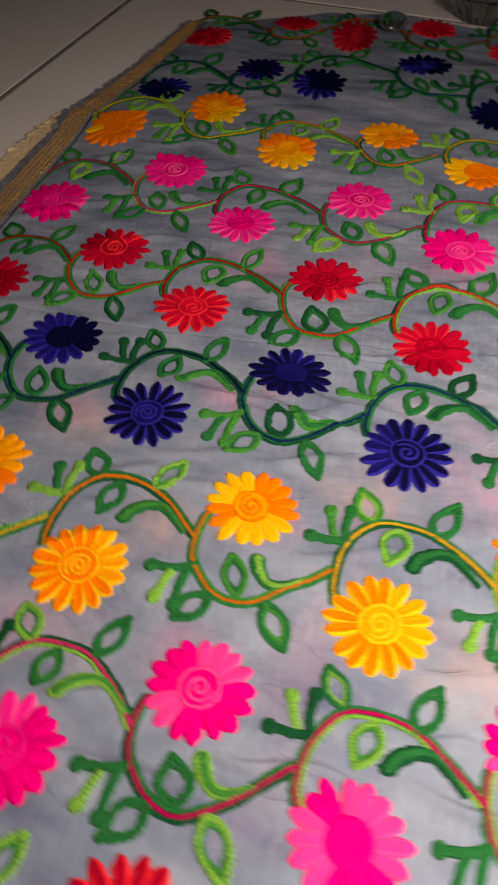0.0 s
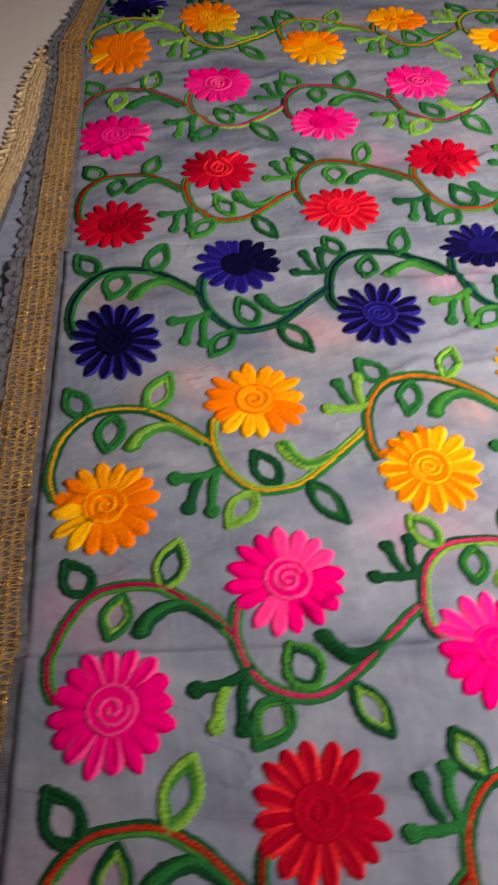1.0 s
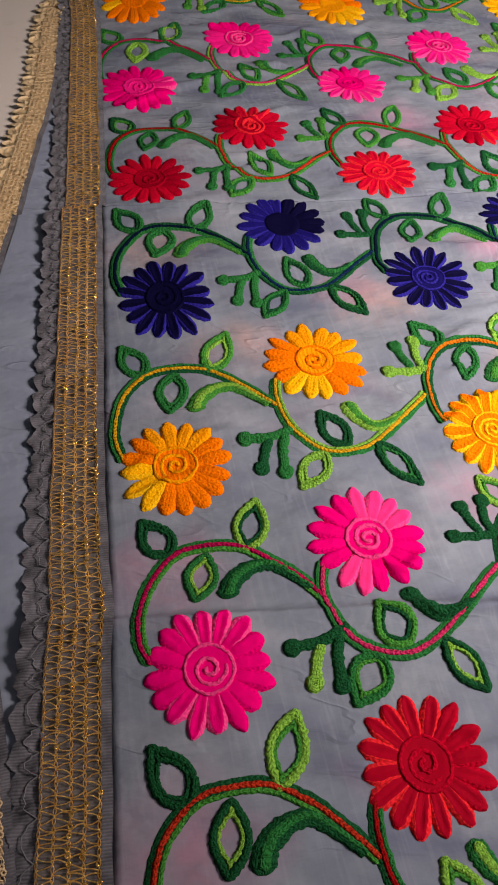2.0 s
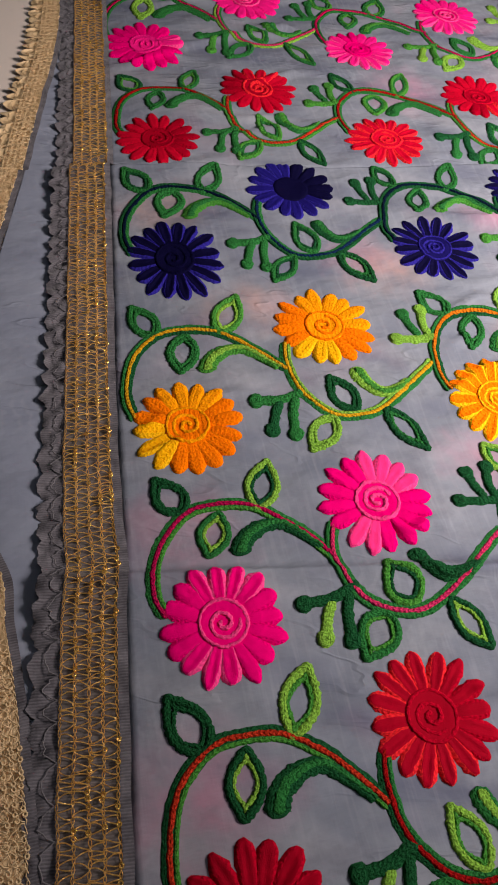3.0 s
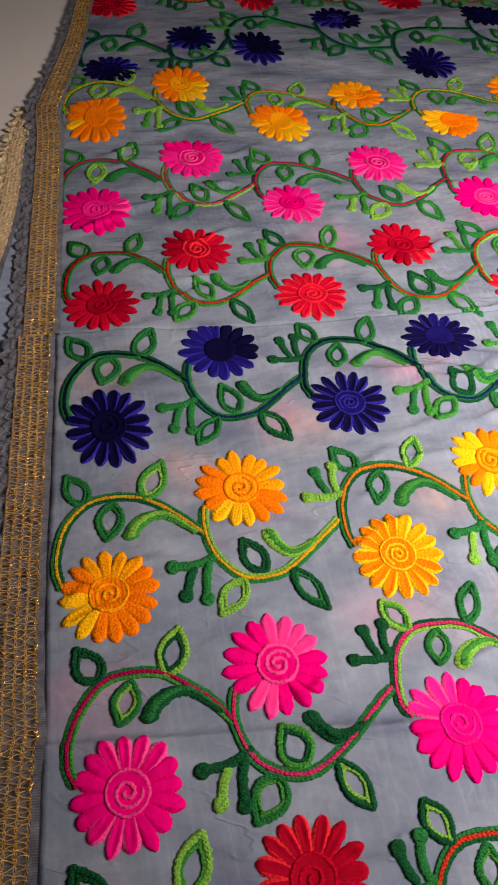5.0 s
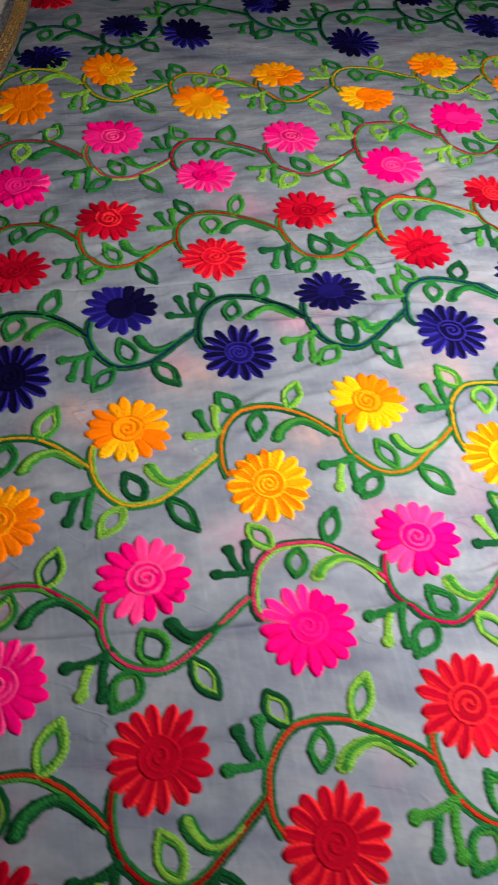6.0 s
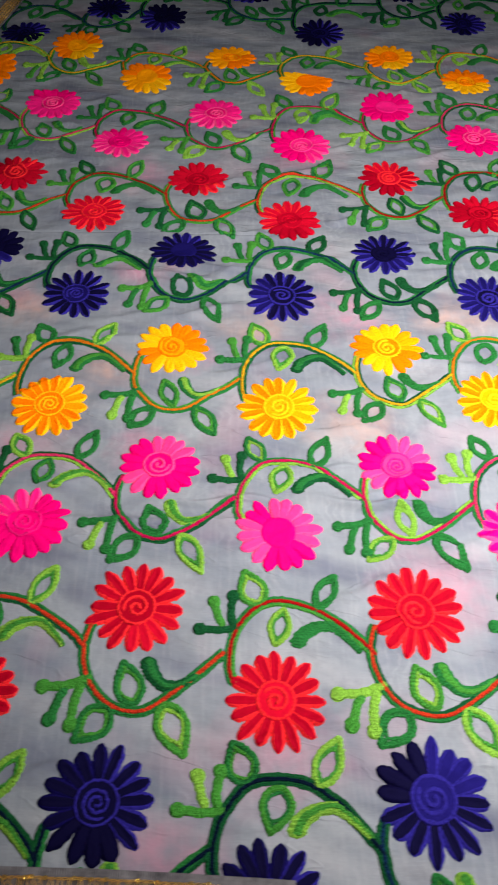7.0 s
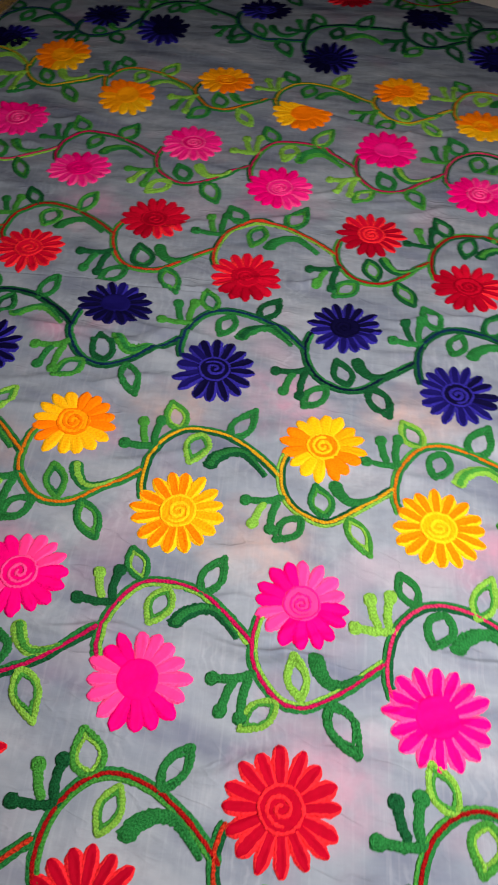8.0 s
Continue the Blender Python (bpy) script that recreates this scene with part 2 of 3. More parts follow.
# ---- the lie of the cloth ----
LEFT = ((-0.46, -0.236), (-0.165, -0.2085), (-0.117, -0.2040), (-0.05, -0.1980), (0.011, -0.1940), (0.198, -0.1770), (0.43, -0.158), (0.50, -0.154),
        (0.62, -0.124), (0.756, -0.100), (0.9, -0.08))
FAR = ((-0.25, 0.74), (-0.10, 0.758), (-0.04, 0.772), (0.044, 0.808), (0.125, 0.815), (0.247, 0.785), (0.40, 0.745), (0.48, 0.700), (0.56, 0.62))
FOLDS = (
    # line of the fold as (x, y) pairs, lift along it, run-up
    (((-0.30, -0.056), (-0.235, -0.066), (-0.145, -0.079), (-0.035, -0.093), (0.12, -0.10), (0.6, -0.11)),
     ((-0.30, 0.0055), (-0.15, 0.0048), (-0.05, 0.0036), (0.14, 0.0010), (0.24, 0.0), (0.6, 0.0)), 0.022, 0.006),
    (((-0.30, 0.200), (-0.18, 0.198), (-0.041, 0.187), (0.067, 0.184), (0.096, 0.181), (0.6, 0.170)),
     ((-0.30, 0.0035), (0.0, 0.0040), (0.11, 0.0045), (0.19, 0.0), (0.6, 0.0)), 0.032, 0.004),
    (((-0.30, 0.500), (-0.149, 0.497), (-0.085, 0.500), (-0.011, 0.490), (0.05, 0.474), (0.19, 0.464), (0.30, 0.426), (0.6, 0.40)),
     ((-0.30, 0.004), (0.05, 0.0050), (0.31, 0.0038), (0.40, 0.0), (0.6, 0.0)), 0.045, 0.006),
)


def table(rows, x):
    return float(np.interp(x, [r[0] for r in rows], [r[1] for r in rows]))


slack = random.Random(21)
CREASES = [(slack.uniform(-0.18, 0.42), slack.uniform(-0.26, 0.45), slack.uniform(-0.35, 0.25), slack.uniform(0.02, 0.08), slack.uniform(0.0014, 0.0034)) for _ in range(80)]
CREASES += [(0.10, 0.120, -0.20, 0.07, 0.0040), (0.03, 0.148, 0.05, 0.04, 0.0016), (0.20, 0.150, -0.15, 0.06, 0.0014), (0.30, 0.135, -0.10, 0.08, 0.0016),
            (0.22, -0.090, -0.25, 0.08, 0.0034), (0.33, -0.085, -0.3, 0.06, 0.0030), (0.12, -0.085, -0.1, 0.06, 0.0030), (0.28, -0.135, -0.3, 0.06, 0.0028), (0.20, -0.030, -0.2, 0.05, 0.0024), (0.30, 0.030, -0.35, 0.06, 0.0026), (0.02, -0.245, 0.1, 0.06, 0.0028), (0.16, -0.265, 0.05, 0.07, 0.0030)]


def height(x, y):
    """How high the cloth lies: three pressed folds, short creases and slack ripples."""
    z = 0.0
    for cx, cy, lean, half, lift in CREASES:
        u = (x - cx) / half
        if abs(u) < 1:
            v = (y - cy - lean * (x - cx) - 0.004 * math.sin(5 * u)) / 0.0036
            if abs(v) < 3:
                z += lift * (1 - u * u) ** 2 * (math.exp(-v * v) if v < 0 else math.exp(-3 * v * v))
    pressed = 0.0
    for line, lift, run, drop in FOLDS:
        h = table(lift, x)
        if h > 0:
            d = y - table(line, x)
            pressed += h * (math.exp(d / run) if d < 0 else max(0.0, 1 - d / drop) ** 2)
            if drop < 0.005 and 0 < d < 0.006:
                pressed -= 0.55 * h * math.sin(math.pi * d / 0.006)
    z += 0.0022 * noise.noise((x * 12, y * 24, 0.3)) + 0.0011 * noise.noise((x * 40, y * 75, 4.1))
    z += 0.0022 * math.exp(-((y - 0.13 + 0.20 * (x - 0.044)) / 0.008) ** 2) * max(0.0, 1 - ((x - 0.06) / 0.13) ** 2)
    z += 0.0035 * noise.noise((x * 5, y * 7, 9.0)) * min(1.0, max(0.0, (y - 0.45) / 0.2))
    inner = min(1.0, max(0.0, (x - table(LEFT, y) + 0.01) / 0.06))
    return z * (0.3 + 0.7 * inner) + pressed * (0.75 + 0.25 * inner) + 0.0012 - 0.0030 * (1 - inner)


# ---- building helpers ----
def mesh(name, bm, *materials):
    data = bpy.data.meshes.new(name)
    for f in bm.faces:
        f.smooth = True
    bm.to_mesh(data)
    bm.free()
    for m in materials:
        data.materials.append(m)
    return data


def part(name, data, parent, m=None, label=""):
    """A mesh object under a thing or a part; m is its pose in the parent's space."""
    ob = new(name, data)
    ob.parent = parent
    if m is not None:
        ob.matrix_basis = m
    return tagged(ob, label)


def smooth_line(points, steps=6, closed=False):
    """Catmull-Rom through plane points."""
    pts = [Vector((*p, 0.0)).to_2d() for p in points]
    n, out = len(pts), []
    spans = n if closed else n - 1
    for i in range(spans):
        if closed:
            a, b, c, d = (pts[(i + k) % n] for k in (-1, 0, 1, 2))
        else:
            a, b, c, d = pts[max(i - 1, 0)], pts[i], pts[i + 1], pts[min(i + 2, n - 1)]
        for k in range(steps):
            t = k / steps
            out.append(0.5 * (2 * b + (c - a) * t + (2 * a - 5 * b + 4 * c - d) * t * t + (3 * b - a - 3 * c + d) * t ** 3))
    if not closed:
        out.append(pts[-1])
    return out


PROFILE = ((-1.0, -0.15), (-0.85, 0.5), (-0.4, 0.92), (0.0, 1.0), (0.4, 0.92), (0.85, 0.5), (1.0, -0.15))


def sweep(bm, line, width, high, ground=None, slot=0, closed=False, lift=0.0, taper=True):
    """A rounded raised cord along a plane line; width is the half width, a number or a function of 0..1."""
    uv = bm.loops.layers.uv.verify()
    n, rings, along = len(line), [], 0.0
    whole = sum((line[i] - line[i - 1]).length for i in range(1, n))
    for i, p in enumerate(line):
        before = line[i - 1] if (i or closed) else p
        after = line[(i + 1) % n] if (i < n - 1 or closed) else p
        way = (after - before).normalized()
        side = Vector((-way.y, way.x))
        f = i / max(n - 1, 1)
        w = width(f) if callable(width) else width
        if i:
            along += (p - line[i - 1]).length
        end = 1.0
        if taper and not closed:
            near = min(along, whole - along) / w
            end = math.sqrt(max(0.004, 1 - (1 - near) ** 2)) if near < 1 else 1.0
        ring = []
        rough = 1 + 0.15 * noise.noise((along * 900 + high * 7e4, w * 4e3, n * 0.37))
        shift = 0.0003 * noise.noise((along * 420, n * 1.7, high * 9e3))
        p = p + side * shift
        w = w * rough
        for s, h in PROFILE:
            q = p + side * (w * s * end + 0.00062 * abs(s) * noise.noise((along * 1500, s * 9, n * 0.91)))
            z = lift + 0.78 * high * h * end * (1 + 0.22 * noise.noise((along * 800, s * 3, n * 0.53))) + (ground(q.x, q.y) if ground else 0.0)
            ring.append(bm.verts.new((q.x, q.y, z)))
        rings.append((ring, along, w))
    total = along + (line[0] - line[-1]).length
    for i in range(n if closed else n - 1):
        (a, ua, wa), (b, ub, wb) = rings[i], rings[(i + 1) % n]
        if i == n - 1:
            ub = total
        for k in range(len(PROFILE) - 1):
            f = bm.faces.new((a[k], b[k], b[k + 1], a[k + 1]))
            f.material_index = slot
            for loop, (u, w, s) in zip(f.loops, ((ua, wa, PROFILE[k][0]), (ub, wb, PROFILE[k][0]), (ub, wb, PROFILE[k + 1][0]), (ua, wa, PROFILE[k + 1][0]))):
                loop[uv].uv = (u, w * s + 0.00105)
    return bm


def tube(bm, line, radius, slot=0, sides=5):
    """A thin round thread through space points."""
    rings, n = [], len(line)
    for i, p in enumerate(line):
        way = (line[min(i + 1, n - 1)] - line[max(i - 1, 0)]).normalized()
        a = way.cross(Vector((0, 0, 1)))
        a = a.normalized() if a.length > 1e-4 else Vector((1, 0, 0))
        b = way.cross(a)
        rings.append([bm.verts.new(p + radius * (math.cos(k * math.tau / sides) * a + math.sin(k * math.tau / sides) * b)) for k in range(sides)])
    for a, b in zip(rings, rings[1:]):
        for k in range(sides):
            bm.faces.new((a[k], a[(k + 1) % sides], b[(k + 1) % sides], b[k])).material_index = slot


# ---- floor and room ----
FLOOR_Z = -0.0045


def box(bm, lo, hi, bevel=0.0):
    made = bmesh.ops.create_cube(bm, size=1)["verts"]
    for v in made:
        v.co = [lo[k] + (v.co[k] + 0.5) * (hi[k] - lo[k]) for k in range(3)]
    if bevel:
        bmesh.ops.bevel(bm, geom=list({e for v in made for e in v.link_edges}), offset=bevel, segments=2, affect="EDGES")
    return bm


TILE_SIZE = 0.8
ROOM = Matrix.Translation((-0.243, 0.656, 0)) @ Matrix.Rotation(math.radians(-9.5), 4, "Z")  # along the joints of the tiles


def room_box(name, lo, hi, mat, label, category):
    bm = box(bmesh.new(), lo, hi)
    bm.transform(ROOM)
    return tagged(new(name, mesh(name, bm, mat)), label, category, "", "structure")


floor = room_box("floor", (-1.6, -2.16, -0.05), (2.4, 1.84, FLOOR_Z - 0.0015), GROUT, "cream glazed tile floor with brown grout lines", "floor")
room_box("wall_north", (-1.6, 1.84, -0.05), (2.4, 1.94, 2.7), WALL, "plain off-white painted room wall", "wall")
room_box("wall_south", (-1.6, -2.26, -0.05), (2.4, -2.16, 2.7), WALL, "plain off-white painted room wall", "wall")
room_box("wall_west", (-1.7, -2.26, -0.05), (-1.6, 1.94, 2.7), WALL, "plain off-white painted room wall", "wall")
room_box("wall_east", (2.4, -2.26, -0.05), (2.5, 1.94, 2.7), WALL, "plain off-white painted room wall", "wall")
room_box("ceiling", (-1.7, -2.26, 2.7), (2.5, 1.94, 2.8), WALL, "plain off-white painted ceiling", "ceiling")

# ---- the embroidered cloth ----
fabric = tagged(new("embroidered_fabric"), "grey-lavender voile cloth embroidered with rows of bright flowers, creased", "fabric")


def cloth_sheet():
    bm = bmesh.new()
    cols, levels, y = 200, [], -0.46
    while y < 0.83:
        levels.append(y)
        y += 0.001 if -0.115 < y < -0.05 or 0.168 < y < 0.208 else 0.0026
    levels.append(0.83)
    grid = []
    for level in levels:
        line = []
        for i in range(cols + 1):
            s = i / cols
            y = level
            if level > 0.55:
                for _ in range(2):
                    end = table(FAR, table(LEFT, y) * (1 - s) + 0.56 * s)
                    y = 0.55 + (level - 0.55) * (end - 0.55) / 0.28
            x = table(LEFT, y) * (1 - s) + 0.56 * s
            line.append(bm.verts.new((x, y, height(x, y))))
        grid.append(line)
    for a, b in zip(grid, grid[1:]):
        for i in range(cols):
            bm.faces.new((a[i], a[i + 1], b[i + 1], b[i]))
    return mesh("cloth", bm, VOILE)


cloth = part("cloth", cloth_sheet(), fabric, None, "sheer grey-lavender voile with pink dye clouds and creases")
thick = cloth.modifiers.new("thickness", "SOLIDIFY")
thick.thickness, thick.offset = 0.0006, -1


# petals
def petal_mesh(tones, shape):
    """One padded petal, rooted at the origin and pointing along +x, with a stitched rim round a hollow."""
    rim, fill, hollow = tones
    length, wide, point = shape
    bm = bmesh.new()
    uv = bm.loops.layers.uv.verify()
    rows, cols = 10, 14
    grid = []
    for i in range(rows + 1):
        t = 1 - (1 - i / rows) ** 1.7
        w = wide * (0.42 + 0.58 * math.sin(math.pi * min(1.0, 0.12 + 0.62 * t))) * (1.0 if t < 0.72 else math.sqrt(max(0.0, 1 - ((t - 0.72) / 0.285) ** point)))
        w *= 1 + 0.05 * math.sin(t * 24 + wide * 9e3)
        line = []
        for k in range(cols + 1):
            s = 2 * k / cols - 1
            pad = (1 - abs(s) ** 3.2) * (1 - hollow * math.exp(-((s / 0.36) ** 2)) * math.sin(math.pi * min(1, t * 1.02)))
            lift = 0.0018 * pad * min(1.0, 0.45 + 1.6 * t) * (0.9 if t < 0.8 else math.sqrt(max(0.03, 1 - ((t - 0.8) / 0.2) ** 2)) * 0.9) - 0.0002
            x = length * t
            line.append((bm.verts.new((x, w * s, lift)), x, w * s))
        grid.append(line)
    for i in range(rows):
        for k in range(cols):
            q = (grid[i][k], grid[i + 1][k], grid[i + 1][k + 1], grid[i][k + 1])
            f = bm.faces.new([v[0] for v in q])
            f.material_index = 0 if k in (0, 1, 2, cols - 3, cols - 2, cols - 1) or i >= rows - 1 else 1
            for loop, v in zip(f.loops, q):
                loop[uv].uv = (v[1], v[2] + 0.0010)
    bmesh.ops.remove_doubles(bm, verts=bm.verts, dist=1e-5)
    return mesh("petal", bm, rim, fill)


PETAL_SHAPES = ((0.0183, 0.0046, 1.6), (0.0190, 0.0043, 1.3), (0.0177, 0.0048, 1.9))
CORE = 0.0090


def disc_mesh(mat):
    bm = bmesh.new()
    uv = bm.loops.layers.uv.verify()
    prev = None
    for r, z in ((0.0, 0.0003), (0.004, 0.0005), (0.0070, 0.0008), (0.0094, 0.0011), (0.0108, 0.0010), (0.0115, 0.0002)):
        ring = [bm.verts.new((0, 0, z))] if r == 0 else [bm.verts.new((r * math.cos(a * math.tau / 36), r * math.sin(a * math.tau / 36), z)) for a in range(36)]
        if prev:
            for k in range(36):
                if len(prev) == 1:
                    f = bm.faces.new((prev[0], ring[k], ring[(k + 1) % 36]))
                else:
                    f = bm.faces.new((prev[k], ring[k], ring[(k + 1) % 36], prev[(k + 1) % 36]))
                for loop in f.loops:
                    v = loop.vert.co
                    loop[uv].uv = (v.x, 0.25 * v.y)
        prev = ring
    return mesh("flower_centre", bm, mat)


def spiral_mesh(mat, turns, way, wide):
    bm = bmesh.new()
    n = int(46 * turns)
    line = [Vector(((0.0007 + 0.0068 * i / n) * math.cos(way * turns * math.tau * i / n), (0.0007 + 0.0068 * i / n) * math.sin(way * turns * math.tau * i / n))) for i in range(n + 1)]
    sweep(bm, line, wide, 0.4 * wide + 0.0005, None, 0, False, 0.0005)
    ring = [Vector((0.0101 * math.cos(a * math.tau / 44), 0.0101 * math.sin(a * math.tau / 44))) for a in range(44)]
    sweep(bm, ring, 0.8 * wide, 0.0007, None, 0, True, 0.0009)
    return mesh("spiral", bm, mat)


SLIM = {"pink": 0.98, "red": 0.90, "navy": 0.88, "orange": 0.95}
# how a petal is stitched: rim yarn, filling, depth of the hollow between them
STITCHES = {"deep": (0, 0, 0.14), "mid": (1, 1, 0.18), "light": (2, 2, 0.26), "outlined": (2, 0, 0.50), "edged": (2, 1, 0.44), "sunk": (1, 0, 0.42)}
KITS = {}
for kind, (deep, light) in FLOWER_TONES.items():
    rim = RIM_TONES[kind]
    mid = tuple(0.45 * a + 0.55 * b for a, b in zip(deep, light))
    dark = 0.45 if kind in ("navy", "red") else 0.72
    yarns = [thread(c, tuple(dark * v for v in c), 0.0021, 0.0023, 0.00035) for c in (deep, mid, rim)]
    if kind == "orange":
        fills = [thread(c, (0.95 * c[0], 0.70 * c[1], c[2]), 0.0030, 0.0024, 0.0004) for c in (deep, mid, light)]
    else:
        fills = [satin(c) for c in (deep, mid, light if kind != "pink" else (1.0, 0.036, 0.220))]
    KITS[kind] = {
        "petal": {(name, s): petal_mesh((yarns[a], fills[b], hollow), (PETAL_SHAPES[s][0], PETAL_SHAPES[s][1] * SLIM[kind], PETAL_SHAPES[s][2])) for name, (a, b, hollow) in STITCHES.items() for s in range(3)},
        "disc": [disc_mesh(y) for y in fills],
        "spiral": {(c, k): spiral_mesh(yarns[c], turns, way, wide) for c in range(3) for k, (turns, way, wide) in enumerate(((2.3, 1, 0.0008), (1.9, -1, 0.0012), (1.7, 1, 0.0010)))},
    }

# stitching of single flowers by row and place in it: (from, to, stitch) in degrees, light and deep arcs also painting
# in the satin sheen, and the centre (tone of the disc, tone of the spiral)
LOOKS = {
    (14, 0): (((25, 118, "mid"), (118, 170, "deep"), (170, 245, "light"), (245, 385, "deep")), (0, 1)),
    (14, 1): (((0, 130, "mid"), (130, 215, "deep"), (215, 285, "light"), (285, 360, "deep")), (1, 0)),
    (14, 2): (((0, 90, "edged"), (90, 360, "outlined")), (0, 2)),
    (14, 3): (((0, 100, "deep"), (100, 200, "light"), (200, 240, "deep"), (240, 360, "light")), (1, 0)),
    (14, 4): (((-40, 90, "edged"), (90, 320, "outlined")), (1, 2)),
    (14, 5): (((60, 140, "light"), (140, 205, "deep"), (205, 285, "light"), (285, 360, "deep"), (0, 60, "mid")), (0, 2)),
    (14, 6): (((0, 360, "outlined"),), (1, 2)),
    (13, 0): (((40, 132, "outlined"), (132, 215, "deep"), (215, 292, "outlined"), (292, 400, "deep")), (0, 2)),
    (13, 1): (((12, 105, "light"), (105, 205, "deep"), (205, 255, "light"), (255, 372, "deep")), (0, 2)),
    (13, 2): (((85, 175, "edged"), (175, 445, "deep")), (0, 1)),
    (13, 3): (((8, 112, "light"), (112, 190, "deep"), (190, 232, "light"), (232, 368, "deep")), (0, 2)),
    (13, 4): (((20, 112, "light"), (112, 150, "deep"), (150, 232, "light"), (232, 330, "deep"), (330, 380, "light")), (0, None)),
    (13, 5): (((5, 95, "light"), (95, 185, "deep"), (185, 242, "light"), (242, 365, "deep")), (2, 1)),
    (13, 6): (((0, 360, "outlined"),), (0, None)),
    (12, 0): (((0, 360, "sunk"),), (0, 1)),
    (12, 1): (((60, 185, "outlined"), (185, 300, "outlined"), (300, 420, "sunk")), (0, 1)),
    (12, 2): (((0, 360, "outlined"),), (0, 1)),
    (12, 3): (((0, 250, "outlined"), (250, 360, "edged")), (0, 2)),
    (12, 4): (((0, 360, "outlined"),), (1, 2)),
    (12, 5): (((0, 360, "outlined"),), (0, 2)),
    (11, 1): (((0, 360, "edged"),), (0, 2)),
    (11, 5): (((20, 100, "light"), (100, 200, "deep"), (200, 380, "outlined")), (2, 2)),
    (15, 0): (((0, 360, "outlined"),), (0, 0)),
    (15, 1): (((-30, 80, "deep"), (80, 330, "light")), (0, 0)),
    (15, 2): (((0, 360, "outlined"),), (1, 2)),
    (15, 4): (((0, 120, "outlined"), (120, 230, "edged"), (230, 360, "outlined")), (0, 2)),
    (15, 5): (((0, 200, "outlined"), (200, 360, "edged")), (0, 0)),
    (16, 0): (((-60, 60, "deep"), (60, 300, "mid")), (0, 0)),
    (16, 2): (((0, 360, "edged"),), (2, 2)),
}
LIKELY = {"pink": ("edged", "deep", "deep", "mid"), "orange": ("light", "deep", "mid", "deep"), "red": ("edged", "mid", "outlined", "deep"), "navy": ("outlined", "edged", "deep", "sunk")}

FLOWER_WORDS = {"pink": "hot pink", "red": "scarlet red", "navy": "deep navy blue", "orange": "orange and yellow"}


def draped(data, m):
    """A copy of a flat stitched mesh whose every point follows the cloth below it, with m its flat pose."""
    made = data.copy()
    inv, scale = m.inverted(), m.to_3x3().col[2].length
    for v in made.vertices:
        w = m @ v.co
        w.x += 0.00045 * noise.noise((w.x * 520, w.y * 520, 1.0))
        w.y += 0.00045 * noise.noise((w.x * 520, w.y * 520, 7.0))
        v.co.z *= 1 + 0.30 * noise.noise((w.x * 380, w.y * 380, 3.0))
        w.z = height(w.x, w.y) + v.co.z * scale + 0.00025
        v.co = inv @ w
    return made


def flat_pose(x, y):
    return Matrix.Translation((x, y, height(x, y)))


def trimmed(data, m, line):
    """A copy of a mesh without what lies past the fold line (y above it), with m its pose on the cloth."""
    bm = bmesh.new()
    bm.from_mesh(data)
    inv = m.inverted()
    x = m.translation.x
    a, b = Vector((x - 0.02, table(line, x - 0.02), 0)), Vector((x + 0.02, table(line, x + 0.02), 0))
    normal = Vector((-(b - a).y, (b - a).x, 0))
    bmesh.ops.bisect_plane(bm, geom=bm.verts[:] + bm.edges[:] + bm.faces[:], plane_co=inv @ ((a + b) / 2), plane_no=m.to_3x3().transposed() @ normal, clear_outer=True)
    if not bm.faces:
        bm.free()
        return None
    return mesh(data.name, bm, *data.materials)


def flower(kind, x, y, size, flat, rng, fold=None, own_look=None):
    kit = KITS[kind]
    base = flat_pose(x, y) @ Matrix.Diagonal((size, size * flat, size, 1)) @ pose(0, 0, 0, 0, 0, rng.uniform(-8, 8))
    if own_look:
        arcs, (disc_tone, spiral_tone) = own_look
    else:
        # arcs of differing tone, which paint uneven satin sheen round the flower
        cuts = sorted(rng.sample(range(0, 360, 22), 3))
        order = list(LIKELY[kind])
        rng.shuffle(order)
        arcs = [(a, b, order[n]) for n, (a, b) in enumerate(zip(cuts, cuts[1:] + [cuts[0] + 360]))]
        disc_tone, spiral_tone = rng.choice((0, 0, 1)), rng.choice((0, 1, 2, 2))
    data = kit["disc"][disc_tone]
    data = trimmed(data, base, fold) or data if fold else data
    core = part("flower", draped(data, base), fabric, base, f"embroidered {FLOWER_WORDS[kind]} flower with a stitched spiral centre")
    for k in range(16):
        turn = k * 22.5
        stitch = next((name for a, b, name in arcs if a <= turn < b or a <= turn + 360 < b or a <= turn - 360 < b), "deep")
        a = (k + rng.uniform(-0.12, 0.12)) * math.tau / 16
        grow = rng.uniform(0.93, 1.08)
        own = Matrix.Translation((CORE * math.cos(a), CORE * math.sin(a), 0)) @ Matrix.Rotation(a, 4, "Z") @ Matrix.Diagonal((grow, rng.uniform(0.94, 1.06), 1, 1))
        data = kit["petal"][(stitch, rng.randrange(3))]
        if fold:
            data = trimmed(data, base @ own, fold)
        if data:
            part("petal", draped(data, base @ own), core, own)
    if spiral_tone is not None and not fold:
        turned = pose(0, 0, 0, 0, 0, rng.uniform(0, 360))
        part("spiral", draped(kit["spiral"][(spiral_tone, rng.randrange(3))], base @ turned), core, turned)
    return core


# leaves, curls and sprigs, rooted at the origin and pointing along +y
def leaf_line(length, wide, belly, inset=0.0):
    pts = []
    for k in range(11):
        t = k / 10
        pts.append((wide * math.sin(math.pi * t ** belly) ** 0.9, length * t))
    right = [(max(0.0, x - inset), inset * 1.3 + y * (length - inset * 2.9) / length) for x, y in pts]
    return smooth_line(right + [(-x, y) for x, y in reversed(right[1:-1])], 4, True)


